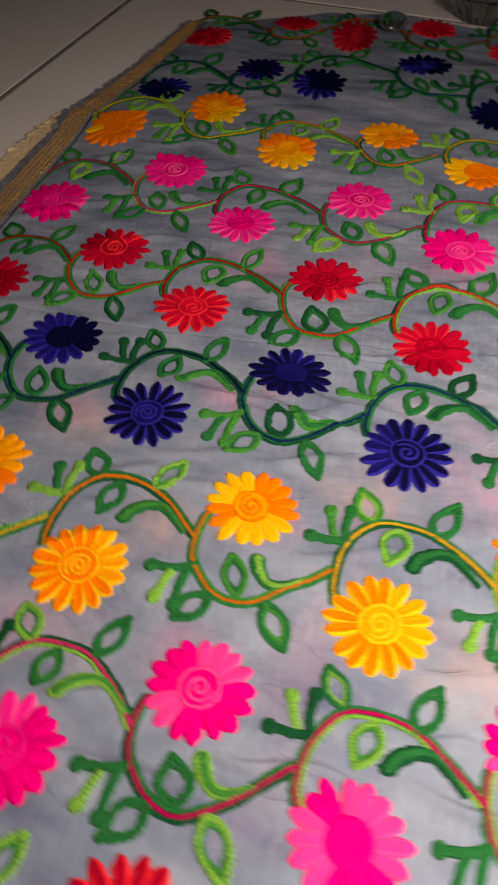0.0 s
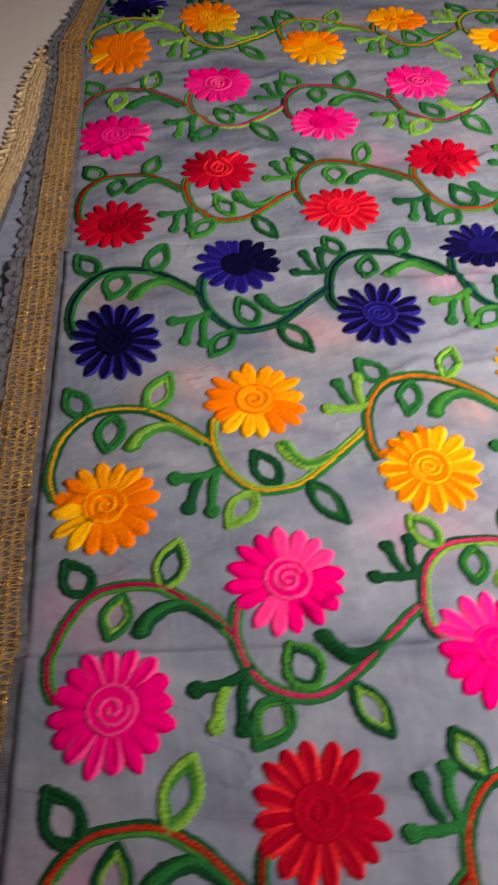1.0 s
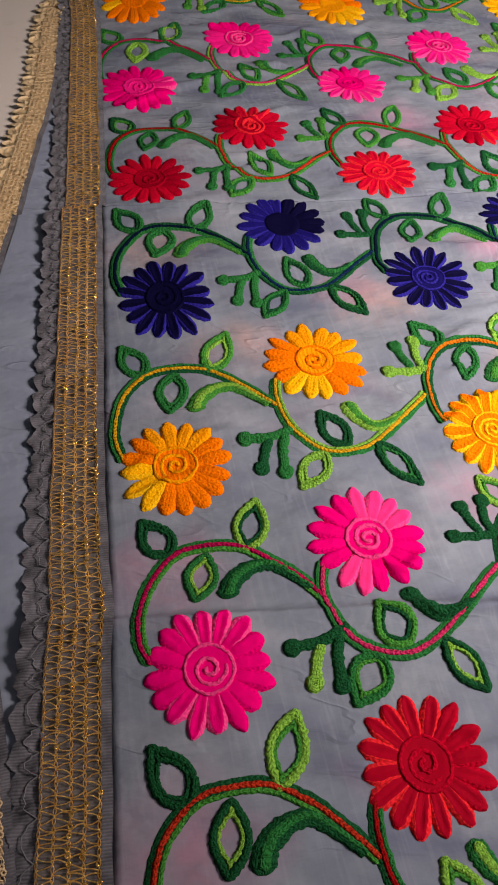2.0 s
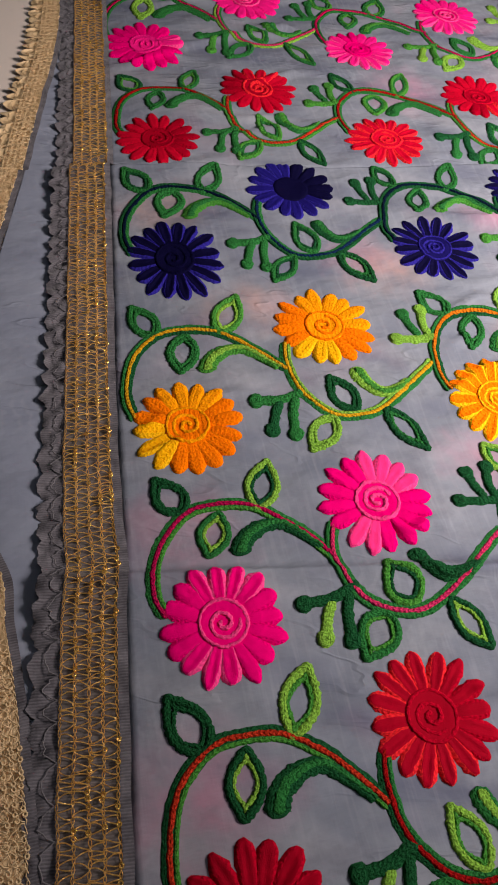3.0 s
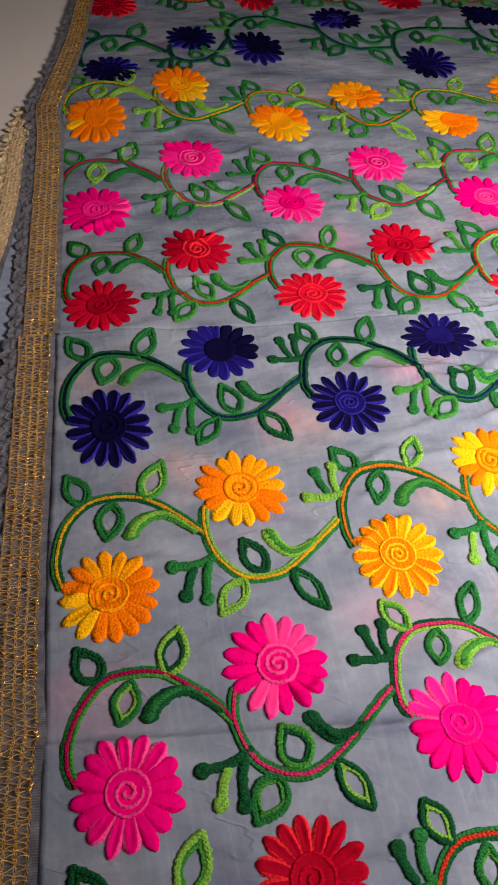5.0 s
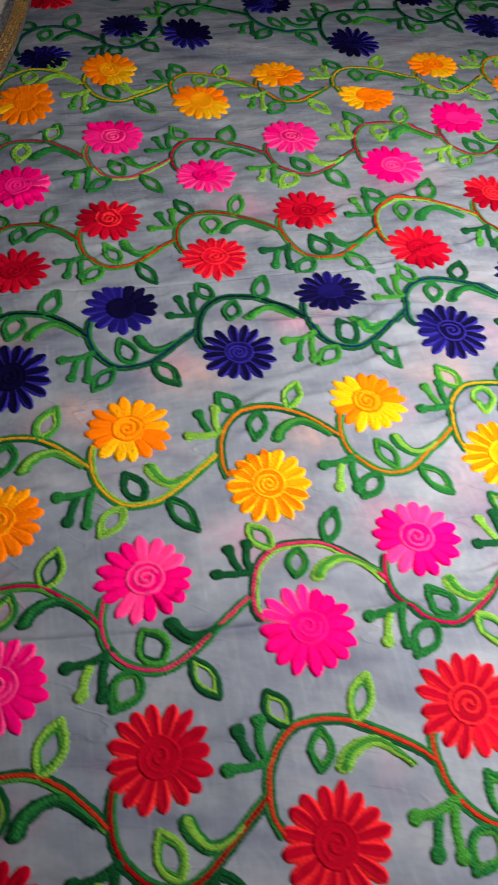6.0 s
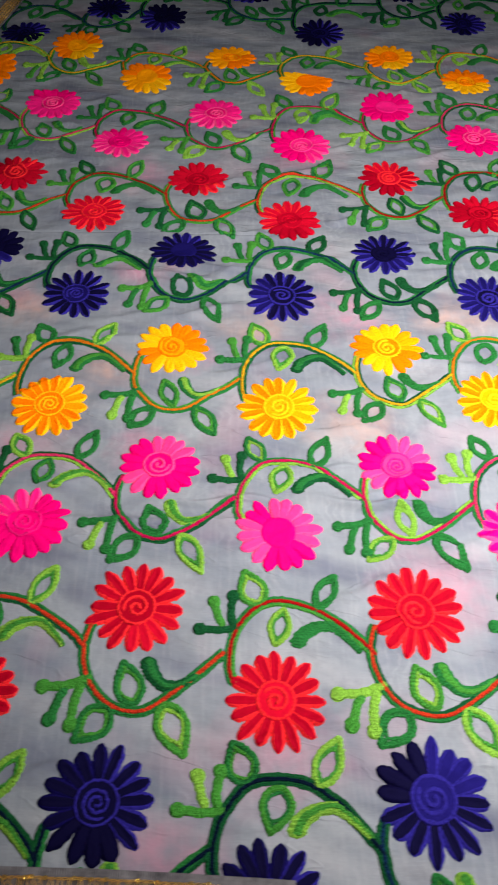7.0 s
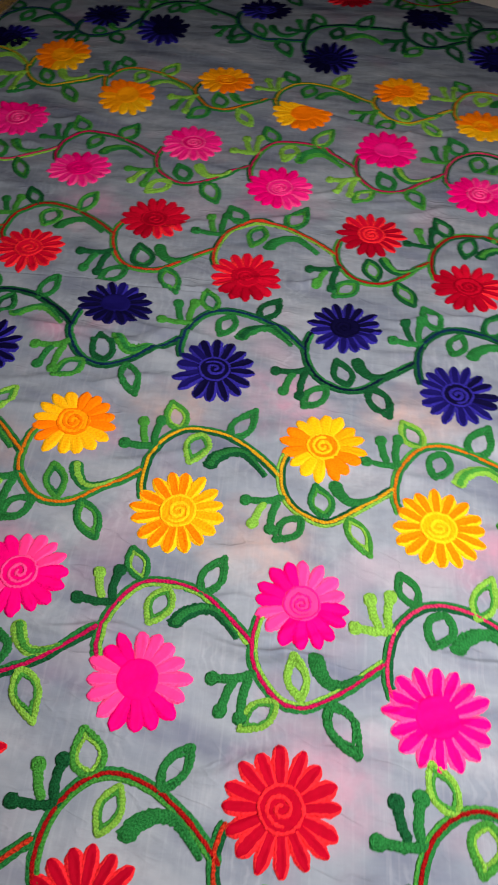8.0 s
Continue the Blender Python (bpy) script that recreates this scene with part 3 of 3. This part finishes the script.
def leaf_mesh(shape, outer, inner):
    length, wide, belly = shape
    bm = bmesh.new()
    sweep(bm, leaf_line(length, wide, belly), 0.0017, 0.0014, None, 0, True)
    sweep(bm, leaf_line(length, wide, belly, 0.0019), 0.0010, 0.0011, None, 1, True)
    return mesh("leaf", bm, outer, inner)


CURLS = {1: ((0.010, -0.011), (0.002, -0.0015), (-0.005, 0.0045), (-0.013, 0.0050), (-0.021, 0.0012), (-0.0252, -0.0045), (-0.0262, -0.0085)),
         -1: ((0.007, -0.0045), (-0.001, 0.0005), (-0.0100, 0.0012), (-0.0160, -0.0040), (-0.0188, -0.0105), (-0.0195, -0.0150))}


def curl_mesh(outer, inner, up):
    """A comma-shaped solid leaf along the stem with a rounded, curled end."""
    bm = bmesh.new()
    line = smooth_line(CURLS[up], 8)
    sweep(bm, line, lambda f: 0.0016 + 0.0040 * f ** 0.9, 0.0017, None, 0)
    sweep(bm, [p + Vector((0.0009, 0.0011 * f)) for p, f in zip(line, np.linspace(0, 1, len(line)))], lambda f: 0.0007 + 0.0017 * f, 0.0007, None, 1, False, 0.0012)
    return mesh("curled_leaf", bm, outer, inner)


SPRIGS = {  # tip, bend and root of each stalk
    1: (((-0.0225, 0.001), (-0.011, -0.0005), (0.0015, 0.0005)), ((-0.0135, 0.0185), (-0.0115, 0.009), (-0.0090, 0.0015)), ((-0.0020, 0.0210), (-0.0040, 0.010), (-0.0030, 0.0015))),
    -1: (((-0.0250, 0.0060), (-0.0120, 0.0052), (0.0010, 0.0005)), ((-0.0195, 0.0225), (-0.0165, 0.0140), (-0.0125, 0.0060)), ((-0.0085, 0.0255), (-0.0075, 0.0140), (-0.0045, 0.0040))),
}


def sprig_mesh(outer, inner, up):
    """Three stalks with knobs from one root, spreading to the left."""
    bm = bmesh.new()
    for n, (tip, mid, root) in enumerate(SPRIGS[up]):
        line = smooth_line((root, mid, tip), 9)
        sweep(bm, line, 0.0025, 0.0015, None, n == 1)
        knob = [Vector((tip[0] + 0.0016 * math.cos(a * math.tau / 12), tip[1] + 0.0016 * math.sin(a * math.tau / 12))) for a in range(12)]
        sweep(bm, knob, 0.0025, 0.0018, None, n == 1, True)
    return mesh("sprig", bm, outer, inner)


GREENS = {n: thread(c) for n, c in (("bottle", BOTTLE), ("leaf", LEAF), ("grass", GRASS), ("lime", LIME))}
COMBOS = {
    "navy": (("leaf", "bottle"), ("bottle", "leaf"), ("bottle", "bottle"), ("leaf", "leaf"), ("grass", "leaf")),
    "red": (("leaf", "grass"), ("bottle", "leaf"), ("leaf", "leaf"), ("grass", "leaf"), ("bottle", "grass")),
    "pink": (("leaf", "grass"), ("lime", "lime"), ("leaf", "leaf"), ("grass", "lime"), ("leaf", "grass"), ("leaf", "lime"), ("grass", "leaf")),
    "orange": (("leaf", "leaf"), ("lime", "grass"), ("leaf", "grass"), ("grass", "leaf"), ("leaf", "grass"), ("lime", "lime")),
    "near": (("lime", "lime"), ("grass", "grass"), ("leaf", "grass"), ("lime", "grass"), ("bottle", "grass"), ("grass", "leaf"), ("grass", "lime")),
}
LEAF_SHAPES = ((0.0265, 0.0068, 0.85), (0.0285, 0.0063, 1.0), (0.0245, 0.0076, 0.75))
GREENERY = {}


def greenery(what, shape, combo, up):
    key = (what, shape, combo, up)
    if key not in GREENERY:
        yarn = [GREENS[c] for c in combo]
        GREENERY[key] = leaf_mesh(LEAF_SHAPES[shape], *yarn) if what == "leaf" else curl_mesh(*yarn, up) if what == "curl" else sprig_mesh(*yarn, up)
    return GREENERY[key]


# the course of a tendril round its flower, in metres for a crest; a trough is its mirror image
TENDRILS = {
    1: ((-0.0225, 0.007), (-0.0255, 0.019), (-0.0230, 0.036), (-0.0165, 0.049), (-0.0060, 0.0580), (0.007, 0.0605), (0.022, 0.0575), (0.034, 0.0490), (0.044, 0.0380), (0.0515, 0.0270)),
    -1: ((-0.0235, 0.008), (-0.0270, 0.020), (-0.0260, 0.036), (-0.0190, 0.048), (-0.0090, 0.0560), (0.003, 0.0580), (0.014, 0.0545), (0.027, 0.0460), (0.039, 0.0375), (0.0500, 0.0300)),
}
SPOTS = {  # what, root, turn of the tip from +y in degrees, length of a leaf
    1: (("leaf", (-0.0070, 0.0585), 25, 0.0235), ("leaf", (0.0265, 0.0555), -26, 0.0280), ("leaf", (0.0080, 0.0560), 162, 0.0230),
        ("curl", (0.040, 0.0400), 0, 0), ("sprig", (-0.0195, 0.0440), 0, 0)),
    -1: (("leaf", (-0.0115, 0.0570), 45, 0.0235), ("leaf", (0.017, 0.0545), -26, 0.0275), ("leaf", (0.0020, 0.0540), 162, 0.0235),
         ("curl", (0.028, 0.0425), 0, 0), ("sprig", (-0.0225, 0.0400), 0, 0)),
}
LETTER = {"b": "bottle", "d": "leaf", "g": "grass", "l": "lime"}
# yarns (outer, inner) of the three leaves, the curl and the sprig
GREEN_LOOKS = {
    (14, 0): "dd gl dd gl dd", (14, 1): "ll bd bb lg db", (14, 2): "dd lg dd dg ld", (14, 3): "dd dg gd dl dl", (14, 4): "gl dd lg bd dg", (14, 5): "dd gl dg dd dl", (14, 6): "lg dd dd lg dd",
    (13, 0): "bb lb dl bd bb", (13, 1): "dg bl gb bb bl", (13, 2): "lg dd dg lg bb", (13, 3): "dd lg dd lg dl", (13, 4): "dl dd lg bd bl", (13, 5): "lg dd ll dd dd", (13, 6): "dd lg dd dd ll",
    (12, 0): "bb lg bl bd bb", (12, 1): "dl bb lg dl bl", (12, 2): "bl lg dg lg db", (12, 3): "dg gl dg bd gd", (12, 4): "gl dd lg dd bg", (12, 5): "dd lg gl dg lg", (12, 6): "lg dd gl dg db",
    (11, 0): "dg lg dg lg dg", (11, 1): "dg lg dg ld gd", (11, 2): "dg lg gl lg dg", (11, 3): "dg gl dg lg dl", (11, 4): "dg lg gd lg gl", (11, 5): "dg gl dg lg dg",
}


def motif(kind, row, col, row_centres, rng, flat, size, fold=None):
    """A flower with its tendril, three leaves, a curled leaf and a sprig."""
    x, y = row_centres[col]
    up = 1 if col % 2 == 0 else -1
    nxt = row_centres[col + 1] if col + 1 < len(row_centres) else (2 * x - row_centres[col - 1][0], row_centres[col - 1][1])
    prv = row_centres[col - 1] if col else (2 * x - nxt[0], nxt[1])
    sx = (nxt[0] - prv[0]) / 0.163
    rise = abs(nxt[1] - y) / 0.054
    sy = 0.5 * sx + 0.5 * max(0.75, min(1.35, rise))
    slope = (nxt[1] - prv[1]) / (nxt[0] - prv[0])

    def to_cloth(p):
        return Vector((x + p[0] * sx, y + up * p[1] * sy + slope * p[0] * sx))

    flower(kind, x, y, size * (0.65 + 0.175 * (sx + sy)) * rng.uniform(0.98, 1.03), flat, rng, fold, LOOKS.get((row, col)))
    # tendril
    sway = [(p[0] + rng.uniform(-0.0006, 0.0006), p[1] + rng.uniform(-0.0006, 0.0006)) for p in TENDRILS[up]]
    course = [to_cloth(p) for p in sway]
    if col + 1 < len(row_centres):
        join = Vector((nxt[0] - 0.0262 * sx, nxt[1] - up * 0.027 * sy))
        off = join - course[-1]
        for k, share in ((-1, 1.0), (-2, 0.7), (-3, 0.35), (-4, 0.1)):
            course[k] = course[k] + off * share
    line = smooth_line(course, 7)
    light = kind in ("orange", "pink") or rng.random() < 0.35
    bed = mesh("tendril", sweep(bmesh.new(), line, 0.0032, 0.0010, height), GREENS["leaf" if rng.random() < 0.6 else "bottle"])
    vine = part("tendril", bed, fabric)
    edge, side = [], rng.choice((1, -1))
    for i, p in enumerate(line):
        way = (line[min(i + 1, len(line) - 1)] - line[max(i - 1, 0)]).normalized()
        edge.append(p + 0.0021 * side * Vector((-way.y, way.x)))
    part("edging", mesh("edging", sweep(bmesh.new(), edge, 0.0011, 0.0014, height), GREENS["lime" if light and rng.random() < 0.35 else "bottle" if kind == "navy" else rng.choice(("grass", "leaf"))]), vine)
    deep, bright = STEM_TONES[kind]
    part("core_thread", mesh("core_thread", sweep(bmesh.new(), line, 0.0013, 0.0018, height), thread(bright if rng.random() < 0.6 else deep, tuple(0.45 * c for c in deep))), vine)
    # greenery
    told = GREEN_LOOKS.get((row, col))
    for n, (what, root, turn, length) in enumerate(SPOTS[up]):
        if what == "sprig" and col == 0:
            continue
        q = to_cloth((root[0] + rng.uniform(-0.0008, 0.0008), root[1] + rng.uniform(-0.0008, 0.0008)))
        combo = tuple(LETTER[c] for c in told.split()[n]) if told else rng.choice(COMBOS["near" if y < -0.14 else kind])
        if what == "leaf":
            shape = rng.randrange(3)
            grow = length / LEAF_SHAPES[shape][0]
            m = flat_pose(q.x, q.y) @ Matrix.Diagonal((1, up, 1, 1)) @ pose(0, 0, 0, 0, 0, turn + rng.uniform(-5, 5)) @ Matrix.Diagonal((sx * rng.uniform(0.88, 1.04), sy * grow * rng.uniform(0.95, 1.04), 1, 1))
            part("leaf", draped(greenery("leaf", shape, combo, 1), m), fabric, m)
        else:
            m = flat_pose(q.x, q.y) @ Matrix.Diagonal((sx, up * sy, 1, 1)) @ pose(0, 0, 0, 0, 0, turn + rng.uniform(-3, 3))
            part("curled_leaf" if what == "curl" else "sprig", draped(greenery(what, 0, combo, up), m), fabric, m)


SIZES = {11: 1.03, 12: 0.99, 13: 0.97, 14: 0.98, 15: 0.99}
ROWS = (
    ("navy", 11, ((-0.18, -0.31), (-0.1, -0.256), (-0.02, -0.308), (0.057, -0.258), (0.138, -0.303), (0.22, -0.261), (0.3, -0.315), (0.385, -0.268))),
    ("red", 12, ((-0.172, -0.203), (-0.0895, -0.1485), (-0.0165, -0.203), (0.07, -0.156), (0.146, -0.211), (0.228, -0.163), (0.315, -0.216), (0.395, -0.165))),
    ("pink", 13, ((-0.1635, -0.099), (-0.0825, -0.0535), (-0.001, -0.0995), (0.0785, -0.057), (0.153, -0.11), (0.2335, -0.0605), (0.303, -0.115), (0.39, -0.06))),
    ("orange", 14, ((-0.1615, 0), (-0.078, 0.055), (0.001, -0.003), (0.084, 0.051), (0.159, -0.009), (0.243, 0.0485), (0.3115, -0.005), (0.402, 0.05))),
    ("navy", 15, ((-0.15, 0.1135), (-0.069, 0.168), (0.007, 0.11), (0.09, 0.16), (0.168, 0.105), (0.2565, 0.157), (0.332, 0.101), (0.42, 0.16), (0.5, 0.11))),
    ("red", 16, ((-0.1435, 0.2245), (-0.066, 0.277), (0.011, 0.217), (0.101, 0.268), (0.181, 0.204), (0.2775, 0.2685), (0.35, 0.212), (0.445, 0.272), (0.525, 0.22))),
    ("pink", 17, ((-0.1365, 0.3365), (-0.048, 0.402), (0.025, 0.33), (0.118, 0.382), (0.2, 0.322), (0.2935, 0.393), (0.3715, 0.334), (0.465, 0.395))),
    ("orange", 18, ((-0.1235, 0.474), (-0.037, 0.532), (0.045, 0.453), (0.136, 0.504), (0.215, 0.443), (0.313, 0.5055), (0.388, 0.45), (0.48, 0.51))),
    ("navy", 19, ((-0.101, 0.566), (-0.01, 0.627), (0.057, 0.602), (0.165, 0.669), (0.2405, 0.566), (0.35, 0.674), (0.415, 0.591), (0.505, 0.68))),
    ("red", 20, ((-0.085, 0.707), (0.011, 0.768), (0.082, 0.742), (0.172, 0.778), (0.261, 0.72), (0.35, 0.775))),
)
CUT = {(15, 1): 1, (15, 3): 1, (18, 0): 2, (18, 2): 2, (18, 4): 2, (17, 5): 2}
FLAT = {(15, 0): 1.16, (15, 3): 0.8, (16, 2): 0.9, (18, 0): 1.45, (18, 1): 1.25, (18, 2): 1.2, (18, 4): 0.95, (17, 0): 1.1, (19, 2): 1.35, (19, 4): 1.15, (20, 2): 1.9, (20, 1): 0.8}
for kind, seed, centres in ROWS:
    for col in range(len(centres)):
        cut = CUT.get((seed, col))
        motif(kind, seed, col, centres, random.Random(seed * 100 + col), FLAT.get((seed, col), 1.0), SIZES.get(seed, 1.0), FOLDS[cut][0] if cut else None)


# ---- lace borders ----
def lace(label, edge, out, ground, seed, gold_wide=0.0195, fringe=0.0078, tooth=0.003, scallop=0.012, ruffle=None, narrow=None, gold=None, back=None):
    """A border sewn along edge (plane points): dark selvage, net with gold crochet, and a scalloped gauze fringe."""
    rng = random.Random(seed)
    line = smooth_line(edge, 40)
    # even steps
    lengths = [0.0]
    for a, b in zip(line, line[1:]):
        lengths.append(lengths[-1] + (b - a).length)
    step = 0.0010
    n = int(lengths[-1] / step)
    xs = np.interp(np.arange(n) * step, lengths, [p.x for p in line])
    ys = np.interp(np.arange(n) * step, lengths, [p.y for p in line])
    pts = [Vector((float(a), float(b))) for a, b in zip(xs, ys)]
    sides = []
    for i in range(n):
        w = pts[min(i + 6, n - 1)] - pts[max(i - 6, 0)]
        sides.append(Vector((-w.y, w.x)).normalized() * out)

    def at(i, d, up=0.0):
        i = max(0.0, min(n - 1.001, i))
        low, share = int(i), i - int(i)
        spot = pts[low].lerp(pts[low + 1], share)
        y = spot.y
        k = narrow(y) if narrow else 1.0
        jog = 0.0016 * math.exp(-((y + 0.066) / 0.012) ** 2) + (0.0022 if y > 0.199 else 0.0) + 0.0006 * noise.noise((y * 55, seed, 0.0))
        p = spot + sides[low] * (d * k - jog)
        return Vector((p.x, p.y, ground(p.x, p.y) + up))

    def strip(d0, d1, cols, wave=None, lift=0.0, mat=None):
        bm = bmesh.new()
        uv = bm.loops.layers.uv.verify()
        rows = []
        for i in range(n):
            end = d1 + (wave(i * step) if wave else 0.0)
            rows.append([(bm.verts.new(at(i, d0 + (end - d0) * k / cols, lift + (0.0007 * math.sin(i * 0.45 + k) + 0.0016 * noise.noise((i * 0.16, k * 0.7, seed)) if wave and k else 0.0))), i * step, d0 + (end - d0) * k / cols) for k in range(cols + 1)])
        for a, b in zip(rows, rows[1:]):
            for k in range(cols):
                q = (a[k], a[k + 1], b[k + 1], b[k])
                f = bm.faces.new([v[0] for v in q])
                for loop, v in zip(f.loops, q):
                    loop[uv].uv = (v[1], v[2])
        return mesh("net", bm, mat)

    trim = part("lace_border", strip(0.003, 0.0035 + gold_wide, 6, None, 0.0012, back or BACKNET), fabric, None, label)
    part("selvage", strip(-0.0005, 0.0031, 3, None, 0.0022, GAUZE), trim, None, "ribbed charcoal selvage strip")
    part("fringe", strip(0.002 + gold_wide, 0.003 + gold_wide + fringe, 5, lambda s: tooth * abs(math.sin(math.pi * s / scallop + 1.6 * noise.noise((s * 45, seed, 5.0)))) ** 0.6 + 0.0022 * noise.noise((s * 170, seed, 1.0)) + 0.0012 * noise.noise((s * 420, seed, 8.0)), 0.0009, ruffle or GAUZE), trim, None, "ruffled toothed fringe")
    # scallop threads on the fringe
    bm = bmesh.new()
    pitch, c = 7, 0
    while c < n - 18:
        c, pitch = c + pitch, rng.randrange(7, 15)
        arc = [at(c + pitch * k / 8, 0.0035 + gold_wide + (0.0046 + rng.uniform(-0.0012, 0.0010)) * math.sqrt(math.sin(math.pi * k / 8 * 0.999)), 0.0019) for k in range(9)]
        tube(bm, arc, 0.00026, 0, 4)
    part("picot_edging", mesh("picot_edging", bm, ruffle or PICOT), trim, None, "grey picot loops")
    # gold crochet: cords along, crossed by slanting threads
    cords = [0.0036 + gold_wide * f for f in (0.0, 0.24, 0.47, 0.72, 0.96)]
    for j, d in enumerate(cords):
        bm = bmesh.new()
        for twist in (0, math.pi):
            cord = [at(i, d + 0.0005 * math.sin(i * 1.05 + twist + j + 2 * noise.noise((i * 0.07, j, 3.0))) + 0.0004 * noise.noise((i * 0.08, j, seed)), 0.0022 + 0.0005 * math.cos(i * 1.05 + twist)) for i in range(n)]
            tube(bm, cord, 0.00019, 0, 4)
        part("gold_cord", mesh("gold_cord", bm, gold or GOLD), trim)
    bm = bmesh.new()
    for j in range(4):
        i, turn = 0.0, 0
        while i < n - 8:
            a, b = (cords[j], cords[j + 1]) if turn else (cords[j + 1], cords[j])
            hop, bow = rng.uniform(0.3, 2.4), rng.uniform(-0.9, 0.9)
            tube(bm, [at(i + hop * k / 4 + bow * math.sin(math.pi * k / 4), a + (b - a) * k / 4, 0.0022 + 0.0006 * math.sin(math.pi * k / 4) + rng.uniform(0, 0.0003)) for k in range(5)], 0.00023, 0, 4)
            # small bright ring added here as a glint of the zari
            if rng.random() < 0.16 + 0.26 * (noise.noise((i * 0.03, j, seed)) > 0.15):
                c = at(i, cords[j] + rng.uniform(-0.0004, 0.0004), 0.003)
                tube(bm, [c + Vector((0.0008 * math.cos(k), 0.0008 * math.sin(k), 0.0002 * math.sin(2 * k))) for k in (0, 1.05, 2.1, 3.15, 4.2, 5.25, 6.3)], 0.00040, 1, 4)
            i += hop + rng.uniform(0.2, 1.2)
            turn = 1 - turn
    part("gold_lattice", mesh("gold_lattice", bm, gold or GOLD, gold or GLINT), trim, None, "slanting gold zari threads")
    return trim


lace("gold crochet lace border with charcoal gauze edges", [(x, y) for y, x in LEFT[:10]], 1, height, 5,
     narrow=lambda y: float(np.interp(y, (-0.16, -0.05, 0.02, 0.30, 0.5, 0.75), (1.12, 1.10, 1.04, 1.04, 0.97, 0.75))))


def band_height(x, y):
    return height(x, y) + 0.004


lace("gold lace border of a folded corner lying across the cloth", [(0.150, -0.2945), (0.05, -0.2865), (-0.10, -0.280), (-0.30, -0.272)], 1, band_height, 6)

# ---- the lower layer of the same cloth, showing past the border ----
under = tagged(new("folded_under_layer"), "grey-blue lower cloth layer with gold lace on the tiles", "fabric")
UNDER = ((-0.46, -0.238), (-0.17, -0.240), (-0.09, -0.244), (-0.055, -0.249), (-0.02, -0.259), (0.05, -0.262), (0.10, -0.251), (0.189, -0.230), (0.248, -0.218), (0.317, -0.203), (0.364, -0.195), (0.442, -0.186), (0.50, -0.170))


def under_height(x, y):
    return FLOOR_Z + 0.0008 + 0.0004 * noise.noise((x * 20, y * 14, 2.0)) + 0.0008


def under_sheet():
    bm = bmesh.new()
    rows = []
    for j in range(161):
        y = -0.46 + 0.95 * j / 160
        a = table(UNDER, y)
        wide = 0.08 - 0.04 * (y > 0.42)
        rows.append([bm.verts.new((a + wide * f, y, under_height(a + wide * f, y) + 0.0006 * math.sin(12 * f + 5 * y))) for f in (0.0, 0.008, 0.03, 0.2, 0.45, 0.7, 1.0)])
    for a, b in zip(rows, rows[1:]):
        for k in range(6):
            bm.faces.new((a[k], a[k + 1], b[k + 1], b[k]))
    return mesh("cloth", bm, PLAIN_VOILE)


sheet = part("cloth", under_sheet(), under, None, "grey-blue voile")
thin = sheet.modifiers.new("thickness", "SOLIDIFY")
thin.thickness = 0.0005
under_lace = lace("gold lace border of the lower cloth layer", [(x, y) for y, x in UNDER], 1, under_height, 7, 0.012, 0.0030, 0.0075, 0.0080, OLDGOLD, None, OLDGOLD, OLDGOLD)
under_lace.parent = under

# ---- glassware behind the cloth ----


def lathe(rings, sides, flute=0.0):
    bm = bmesh.new()
    prev = None
    for r, z in rings:
        ring = [bm.verts.new(((r + flute * (k % 2)) * math.cos(k * math.tau / sides), (r + flute * (k % 2)) * math.sin(k * math.tau / sides), z)) for k in range(sides)]
        if prev:
            for k in range(sides):
                bm.faces.new((prev[k], prev[(k + 1) % sides], ring[(k + 1) % sides], ring[k]))
        prev = ring
    return bm


def glass_bowl(x, y):
    bowl = tagged(new("glass_bowl"), "clear cut-glass bowl with sparkling facets on the tile floor", "bowl")
    bowl.location = (x, y, FLOOR_Z)
    bm = lathe(((0.001, 0.0), (0.03, 0.0), (0.034, 0.006), (0.05, 0.03), (0.058, 0.055), (0.055, 0.055), (0.047, 0.032), (0.030, 0.010), (0.001, 0.009)), 28, 0.003)
    ob = part("body", mesh("body", bm, GLASS), bowl)
    for f in ob.data.polygons:
        f.use_smooth = False
    return bowl


glass_bowl(0.232, 0.848)


def glass_bead(x, y):
    bead = tagged(new("glass_bead", mesh("glass_bead", lathe(((0.0005, 0.0), (0.010, 0.0005), (0.016, 0.004), (0.018, 0.009), (0.015, 0.014), (0.009, 0.017), (0.0005, 0.018)), 24), GLASS)),
                  "clear rounded glass bead lying on the cloth edge", "glass bead")
    bead.location = (x, y, height(x, y) + 0.001)
    return bead


glass_bead(0.124, 0.772)

# ---- floor tiles, last ----
bm = bmesh.new()
tile = mesh("tile", box(bm, (-0.3972, -0.3972, -0.012), (0.3972, 0.3972, 0.0), 0.0015), TILE)
for p in tile.polygons:
    p.use_smooth = False
for i in range(5):
    for j in range(5):
        part("tile", tile, floor, ROOM @ Matrix.Translation((-1.2 + TILE_SIZE * i, -1.76 + TILE_SIZE * j, FLOOR_Z)))
